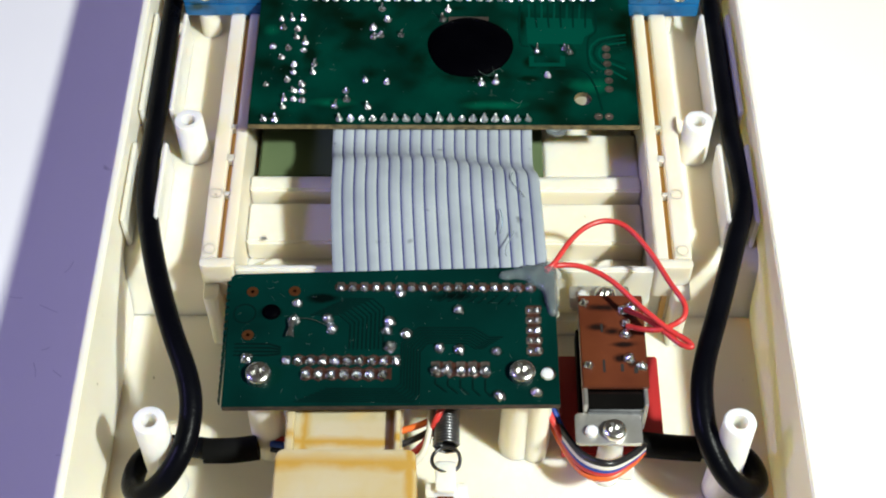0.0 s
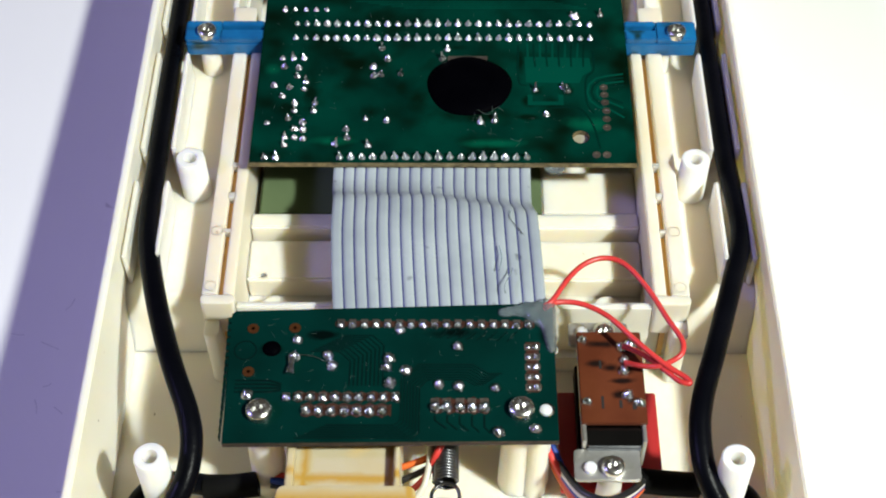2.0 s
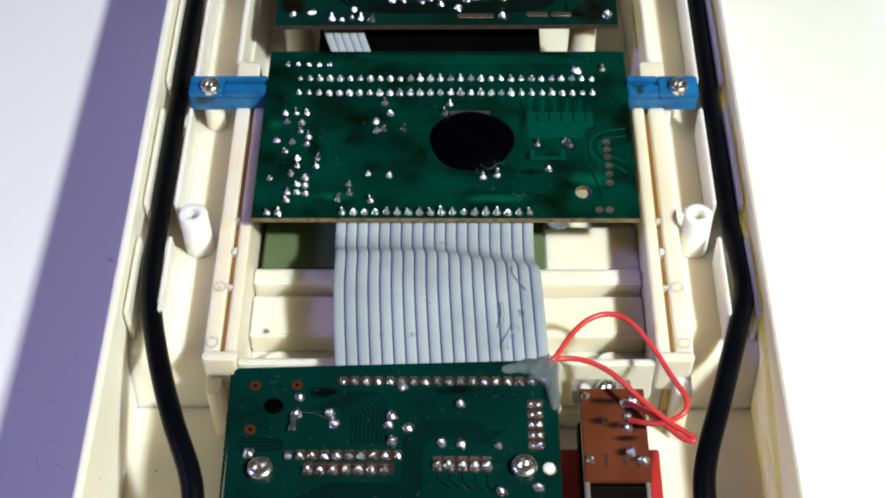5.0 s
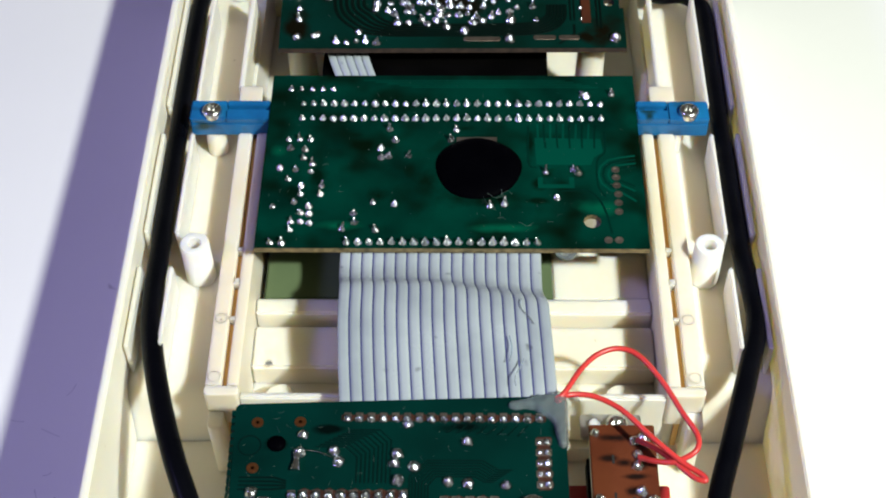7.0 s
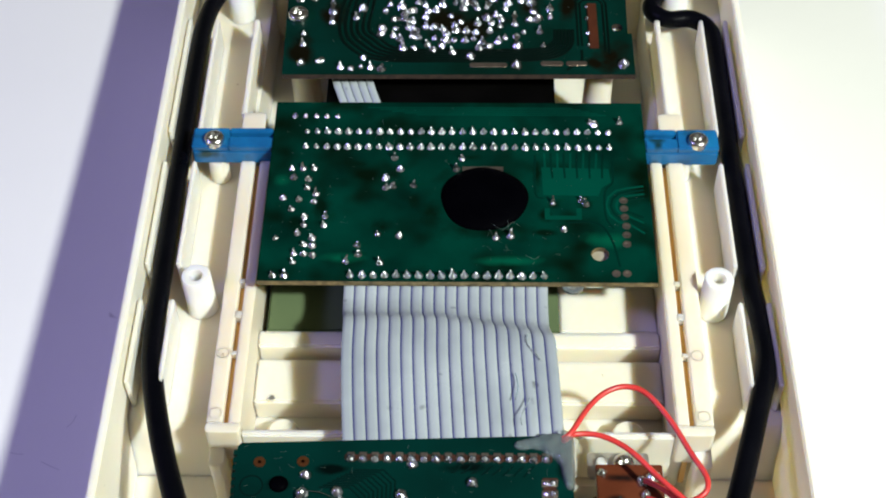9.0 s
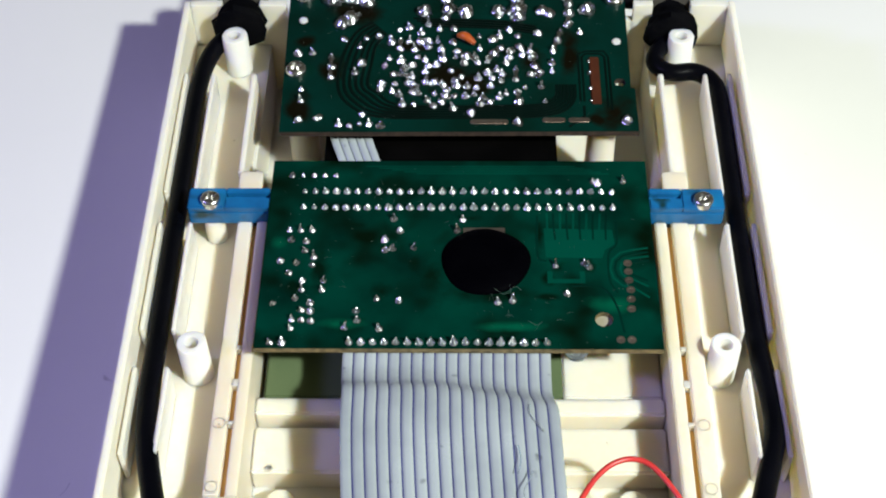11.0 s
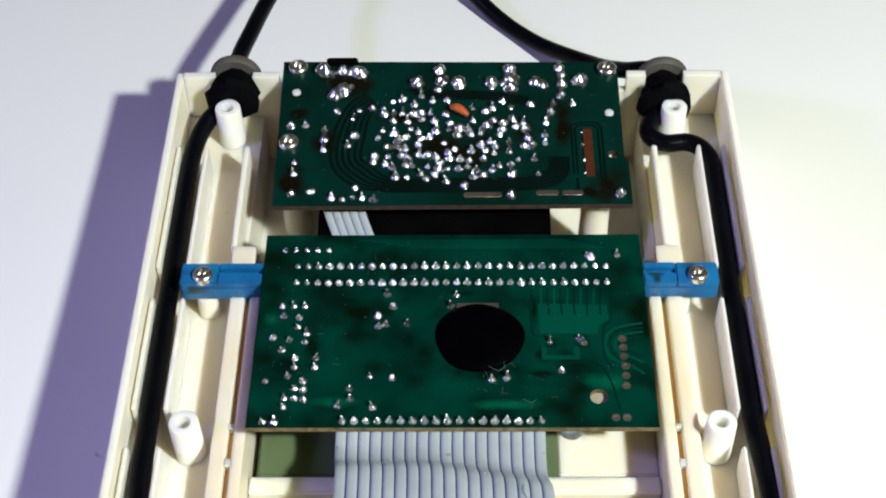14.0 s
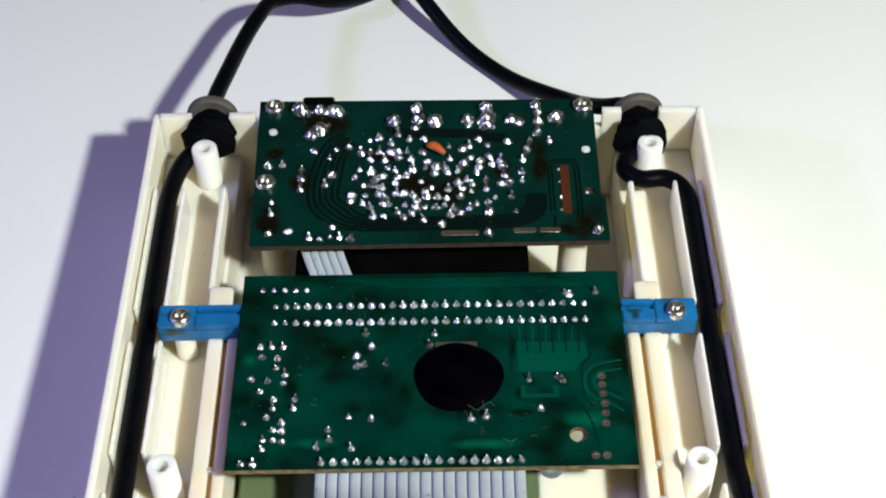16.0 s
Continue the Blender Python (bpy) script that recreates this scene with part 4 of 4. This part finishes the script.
for i in range(6):
    o = 1.5 * i
    loop = [(-20.5 + 0.7 * i, 101.0 - 0.8 * i), (-24.8 + o * 0.7, 97 - 1.0 * i), (-27.8 + o, 88 - 0.4 * i), (-28.5 + o, 78), (-25.8 + o, 71.5 + 0.7 * i), (-18 + o * 0.6, 66.8 + 0.85 * i), (0, 66.4 + 0.8 * i), (14, 66.6 + 0.8 * i), (22.0, 67.0 + 0.8 * i), (27.5 - 0.5 * i, 68.6 + 0.8 * i), (30.6 - 0.85 * i, 72.5 + 0.4 * i), (31.0 - 0.9 * i, 78)]
    trace(power, [tuple(p.xy) for p in glide([(*q, 0) for q in loop], 4)], 0.85, POW, RIDGE, 0.14)
for i in range(4):
    trace(power, [(-10 + i, 102.6 - 0.9 * i), (2, 102.2 - 0.9 * i), (14, 101.4 - 0.9 * i), (22, 99.5 - 0.9 * i)], 0.8, POW, RIDGE, 0.14)
for i in range(2):
    r = 0.95 * i
    trace(power, [(33.2 - r, 72), (33.2 - r, 88 + r), (34.2, 89.2 + r), (38 + r, 89.2 + r), (39 + r, 88), (39 + r, 70 - r)], 0.55, POW, RIDGE, 0.12)
trace(power, [(29, 63.4), (33, 67), (33, 70.5)], 0.7, POW, RIDGE, 0.12)
for k, (x, y) in enumerate(((-38.8, 110.4), (42.7, 109.4), (-39.2, 82.4))):
    if k == 0:
        first = screw_mesh_parts("board_screw", "cross-head steel screw holding the power board", 2.7, (x, y, POW + 0.6), "power board screws")
    else:
        copy_thing(first, Matrix.Translation(Vector((x, y, POW + 0.6)) * MM))
# what hangs below its front edge
below = thing("black_module", "black plastic module under the power board", "component", (-3, 68, 14))
part("body", box(-31.5, 26.5, 60.5, 80, 9, 24.0, 0.5), BLACK, below)
part("lip", box(-30, 25.5, 58.3, 60.5, 9, 22.5, 0.3), BLACK, below)
part("pedestal", box(-28, 22, 62, 78, FLOOR, 9), BLACK, below)
short = thing("short_ribbon", "short grey ribbon cable below the power board", "ribbon cable", (-22, 62, 20))
for i in range(5):
    x = -27.6 + 2.1 * i
    part("conductor", conductor([(x - 2.6, 69, 30), (x - 1.2, 64.5, 27.5), (x + 0.8, 60, 24.5), (x + 2.6, 56, 23)], 1.0, 0.4, bmesh.new()), RIBBON, short, smooth=60)


def dust(parent, x0, x1, y0, y1, z, count, seed):
    """Pale specks lying on a board, far too small to pick up singly."""
    r = random.Random(seed)
    bm = bmesh.new()
    for _ in range(count):
        x, y, s, a = r.uniform(x0, x1), r.uniform(y0, y1), r.uniform(0.03, 0.10), r.uniform(0, 3)
        prism([(x + s * math.cos(a + k * 2.1) * (2.2 if k == 0 else 1), y + s * math.sin(a + k * 2.1)) for k in range(3)], z, z + 0.08, 0, bm)
    tagged(part("dust", bm, FLUFF, parent, "pale dust specks"), kind="stuff")


def lint(parent, x0, x1, y0, y1, z, count, seed):
    """Fine pale fibres and scratches lying on a board."""
    r = random.Random(seed)
    bm = bmesh.new()
    for _ in range(count):
        x, y, a, l = r.uniform(x0, x1), r.uniform(y0, y1), r.uniform(0, 6.28), r.uniform(0.4, 1.8)
        bend = r.uniform(-0.9, 0.9)
        strip([(x + l * t * math.cos(a + bend * t), y + l * t * math.sin(a + bend * t)) for t in (0, 0.35, 0.7, 1)], r.uniform(0.02, 0.045), z, 0.015, bm)
    tagged(part("lint", bm, FLUFF, parent, "fine pale fibres"), kind="stuff")


lint(lcd, 6, 40, 4, 16, LCD + 0.05, 26, 11)
lint(lcd, -41, 45, 0, 52, LCD + 0.05, 24, 12)
lint(key, -41, 24, -74.5, -44.5, KEY + 0.07, 60, 13)
lint(power, -40, 44, 63, 112, POW + 0.15, 24, 14)
dust(lcd, -41, 45, -1, 52, LCD + 0.06, 90, 1)
dust(key, -40, 24, -74, -44, KEY + 0.08, 45, 2)
dust(power, -40, 44, 63, 112, POW + 0.13, 40, 3)

# ---- black cables with their grommets ----
def black_cable(label, inside, sleeve, outside, leads):
    t = thing("black_cable", label, "cable", inside[len(inside) // 2], "black cables")
    part("sheath", tube(inside, 2.35, 16, 8), RUBBER, t, smooth=60)
    cover = part("heat_sleeve", tube(sleeve, 2.75, 16, 6), SLEEVE, t, "matt black sleeve on the cable end", 60)
    outside = [(x, y, max(z, table_z(y) + 2.35)) for x, y, z in outside]
    part("outer_run", tube(outside, 2.3, 16, 8), RUBBER, t, smooth=60)
    for colour, line in leads:
        part("lead_wire", tube(line, 0.75, 8, 6), WIRE[colour], cover, colour + " insulated lead", 60)
    return t


black_cable(
    "black sheathed cable in the side channel, hooked round a post",
    [(-56.2, 106, 28), (-58.6, 102.8, 27.5), (-62.6, 98, 26.5), (-65, 90, 25.5), (-65.6, 76, 25.5), (-65.5, 40, 25.5), (-65.2, 5, 25.5), (-64.8, -12, 26), (-63.3, -24, 27), (-59.2, -40, 28.5), (-54.2, -55, 29), (-49.8, -66, 28), (-48.4, -73, 26.5), (-49.4, -80, 24), (-53, -85.5, 20.5), (-57.8, -86.8, 16), (-61.3, -83.5, 12.5), (-61, -77, 10.5), (-57, -72.6, 9.5), (-51, -72.3, 9), (-46, -73, 9)],
    [(-48, -73.2, 9), (-42, -73.2, 9.2), (-36.6, -72.6, 9.5)],
    [(-56, 112, 29), (-56.4, 121, 28.2), (-54.2, 133.6, 27), (-51.4, 149, 25), (-48.1, 160.3, 24.5), (-44.8, 169.8, 22.5), (-37.5, 173.8, 21), (-27.6, 177.4, 16.5), (-18, 188, 10), (-8, 202, 6), (6, 226, 3), (20, 250, 2.4)],
    [("red", [(-34, -71.2, 10.2), (-29, -71.5, 10.5), (-24, -73, 9)]), ("blue", [(-34, -72.2, 10.4), (-29, -73, 10.2), (-23, -75, 9)]), ("black", [(-34, -72.5, 8.8), (-28, -73.8, 8.8), (-22, -76, 8)])],
)
black_cable(
    "black sheathed cable bent sharply at the corner post",
    [(58, 106, 28), (57.2, 102, 27), (53.6, 96.5, 26.5), (53.2, 92.6, 26.2), (57, 89.6, 26.2), (63, 89.6, 26.4), (67.2, 86.3, 26), (68.4, 78, 25.5), (68.2, 40, 25.5), (68.6, 5, 25.5), (69.6, -10, 26), (69.2, -20, 26.8), (65.2, -34, 28), (60.2, -50, 28.6), (56.3, -62, 28.2), (55.0, -70, 27), (55.8, -78, 24.5), (59.6, -84.2, 20), (64.5, -85, 15.5), (67.3, -81.5, 12.5), (66.2, -75.5, 10.5), (61.5, -72.3, 9.5), (56, -72, 9), (52, -72, 9)],
    [(57.0, -72.3, 9), (51, -72.0, 9.2), (44.6, -71.5, 9.5)],
    [(58, 112, 29), (54.5, 115, 28.8), (48.5, 121.2, 23), (41.1, 134, 14), (25.8, 152.7, 6), (12.5, 167.2, 6.5), (0.8, 181, 13), (-8, 198, 15), (-22, 228, 12), (-40, 262, 6)],
    [(c, [(46, -71.5 + 0.3 * d, 9.5 + 0.5 * d), (41.4, -76.8 - 0.3 * e, 14.5 - 0.6 * e), (36.4, -80.0 - 0.3 * e, 17 - 1.2 * e), (31.4, -77.5 - 0.5 * e, 16 - 1.1 * e), (27.4, -70.5 - 0.5 * e, 14 - 0.7 * e), (24.6, -64, 11 + d), (22, -58, 10)]) for c, d, e in (("black", 1.6, 0.0), ("white", 0.9, 0.9), ("red", 0.3, 2.3), ("blue", 0.1, 1.6), ("orange", -0.4, 3.6))],
)
for x in (-56.0, 58.0):
    t = thing("cable_grommet", "black rubber strain relief grommet in the case wall", "grommet", (x, 108, 24), "grommets")
    body = lathe([(2.5, 100.6), (5.6, 100.4), (6.9, 101.2), (7.2, 102.6), (6.3, 103.6), (6.5, 105.0), (5.9, 106.4), (5.2, 107.4), (4.9, 109.0), (4.9, 110.6)], 11, (x, 0, 28.0), axis="y")
    lump = random.Random(int(x))
    for v in body.verts:
        f = 1 + 0.08 * math.sin(v.co.x * 1.1 + v.co.y * 1.3 + x) + lump.uniform(-0.03, 0.03)
        v.co.x, v.co.z = x + (v.co.x - x) * f, 28.0 + (v.co.z - 28.0) * f
        v.co.y += lump.uniform(-0.4, 0.4) if v.co.y < 107 else 0
    rise, back = (1.2, 1.4) if x < 0 else (0.0, 0.0)
    for v in body.verts:
        v.co.z += rise
        v.co.y += back if v.co.y < 107 else 0
    part("body", body, GROMMET, t, smooth=45)
    part("flange", lathe([(2.6, 110.4), (6.5, 110.4), (7.0, 111.2), (6.8, 112.8), (5.6, 113.4), (2.6, 113.4)], 28, (x, 0, 28.6 + rise), axis="y"), FLANGE, t, "grey dusty rubber flange", 40)

# ---- slide switch ----
switch = thing("slide_switch", "metal slide switch with brown phenolic terminal plate and red slider plate", "switch", (38, -58, 8))
part("mounting_tab", prism(rounded(29.6, 43.2, -77.8, -70.6, 0.8), 20.4, 21.4, 0.2), DULL_STEEL, switch)
part("mounting_tab", prism(rounded(29.8, 42.8, -45.0, -39.0, 0.8), 20.4, 21.4, 0.2), DULL_STEEL, switch)
shell = bmesh.new()
box(31.4, 32.2, -70.5, -44.0, 20.5, 24.4, 0.15, shell)
box(43.8, 44.6, -70.5, -44.0, 14, 24.4, 0.15, shell)
part("metal_shell", shell, DULL_STEEL, switch)
part("end_plate", prism(rounded(32.3, 43.7, -71.0, -66.4, 0.5), 22.5, 23.6, 0.3), POLISHED, switch, "polished steel end of the shell")
part("end_plate", box(32.3, 43.7, -71.0, -70.2, 14, 22.5, 0.15), POLISHED, switch)
part("inner_block", box(32.3, 43.7, -70.0, -44.5, 13.5, 22.4, 0.3), BLACK, switch)
part("terminal_plate", box(31.2, 44.9, -66.6, -44.0, 24.0, 25.2, 0.2), BURNT, switch, "scorched brown phenolic plate")
# slots are not cut: dark slips on the plate paint the shade inside them
slots = bmesh.new()
for x, y, w, d in ((35.6, -63.2, 0.5, 3), (35.6, -53.4, 0.5, 2), (39.3, -63.0, 0.6, 1.8), (42.0, -63.4, 0.8, 1.4)):
    box(x, x + w, y, y + d, 25.15, 25.26, 0, slots)
part("slot_mark", slots, DARK, switch)
for x, y, s in ((32.4, -46.2, 0.9), (43.4, -46.4, 0.9), (32.7, -61.6, 1.0), (43.6, -61.8, 1.0), (40.4, -48.0, 1.2), (41.0, -51.2, 1.1), (40.8, -54.0, 1.2), (41.2, -60, 1.2), (42.4, -47.4, 1.2)):
    solder(switch, x, y, 25.2, s, "blob")
part("slider_plate", box(27.6, 49.6, -73.5, -49.0, 7.0, 8.6, 0.3), RED_PLATE, switch, "red plastic slider plate")
part("slider_block", box(31.5, 44.5, -70, -45, 8.6, 13.6, 0.3), BLACK, switch)
part("slider_foot", box(33, 43, -76, -50, FLOOR, 7.0), IVORY, switch)
for y in (-75.2, -41.9):
    part("locating_pin", lathe([(1.35, 18), (1.3, 22.3), (1.0, 22.7), (0, 22.8)], 14, (32.8, y, 0)), POSTS, switch, "white plastic pin")
sw_screw = screw_mesh_parts("switch_screw", "cross-head steel screw on the switch bracket", 2.55, (37.5, -75.2, 21.9), "switch screws")
copy_thing(sw_screw, Matrix.Translation(Vector((37.5, -42.2, 21.9)) * MM))

# ---- red wires from the glued corner to the switch ----
for line in (
    [(24.0, -42.6, 32.6), (25.8, -41.2, 33), (29.6, -35.2, 33), (33.4, -31.4, 33), (37.7, -30.0, 33), (41.8, -31.7, 33), (46.2, -38.1, 33), (49.9, -45.8, 32.6), (52.4, -50.6, 32.3), (52.3, -53.6, 32), (50.4, -55.2, 31.4), (47.2, -55.8, 30), (43.8, -54.4, 28), (41.2, -52.4, 26)],
    [(24.2, -43.2, 32.6), (26.5, -40.7, 31.4), (31.9, -40.7, 31), (37.6, -44.0, 31), (43.2, -50.4, 31), (48.6, -56.0, 31), (52.6, -59.2, 31), (53.2, -60.6, 31), (51.1, -59.8, 30.8), (47.6, -55.6, 29.8), (44.6, -51.6, 28), (41.6, -48.8, 26.4), (40.4, -48.0, 25.6)],
):
    lone("red_wire", tube(line, 0.6, 10, 8), RED, "thin red insulated wire looping to the slide switch", "wire", "red wires", smooth=60)

# ---- aged yellow box, spring and loose leads at the open end ----
aged = thing("coil_box", "yellowed plastic box stained brown along its step", "box", (-17, -90, 2))
part("body", prism(rounded(-30.2, -2.6, -128, -83.5, 1.6), FLOOR, 29.6, 0.7, segments=3), AGED, aged)
tray = bmesh.new()
box(-28.8, -6.0, -83.5, -64, FLOOR, 24.5, 0.3, tray)
floor_tray = part("tray", tray, AGED, aged)
for x, w in ((-28.8, 1.6), (-7.1, 1.1)):
    part("tray_wall", box(x, x + w, -83.5, -64, 24.4, 27.6, 0.3), AGED, floor_tray)
coil = [(3.2 + 2.5 * math.cos(k * 0.7854), -66 - 0.085 * k, 18 + 2.5 * math.sin(k * 0.7854)) for k in range(128)]
spring = thing("coil_spring", "dark steel tension spring hooked on a white lug", "spring", (3.2, -72, 15))
part("coil", tube(coil, 0.36, 6, smooth=False), DARK_STEEL, spring, smooth=60)
part("end_ring", tube([(3.2 + 2.9 * math.cos(k * 0.5236), -79.8 + 2.9 * math.sin(k * 0.5236), 18 + 0.3 * math.sin(k)) for k in range(13)], 0.4, 8), DARK_STEEL, spring, smooth=60)
lug = thing("spring_lug", "white plastic lug holding the spring end", "lug", (3.2, -88, 2))
part("stem", prism(rounded(1.0, 5.2, -87, -80.2, 0.7), FLOOR, 18.5, 0.4), POSTS, lug)
part("crosspiece", prism(rounded(-1.0, 7.6, -87.6, -84.4, 0.7), FLOOR, 17.0, 0.4), POSTS, lug)
part("red_stop", box(1.2, 5.0, -92, -87.6, FLOOR, 17.5, 0.3), PHENOLIC, lug, "dark red fibre stop")
for colour, line in (
    ("red", [(-9, -79.5, 12), (-1.5, -74.5, 15), (1.5, -71, 20.6), (4, -66, 21)]),
    ("black", [(-9, -74.5, 12), (-1, -71.5, 14), (2, -69, 15), (5, -63, 15)]),
    ("orange", [(-9, -71.5, 13), (-1, -69.5, 15), (2, -67.5, 16.0), (4, -61, 16)]),
    ("white", [(-9, -82.5, 12), (-2.4, -78.5, 16), (-0.4, -74, 18), (0.2, -66, 18.5)]),
    ("blue", [(24, -60, 16), (26, -67, 15), (29.5, -73, 11)]),
    ("red", [(22.5, -60, 17), (25, -68, 15.5), (29, -74, 12)]),
):
    lone("loose_lead", tube(line, 0.75, 8, 6), WIRE[colour], colour + " insulated lead running under the key board", "wire", "loose leads", smooth=60)
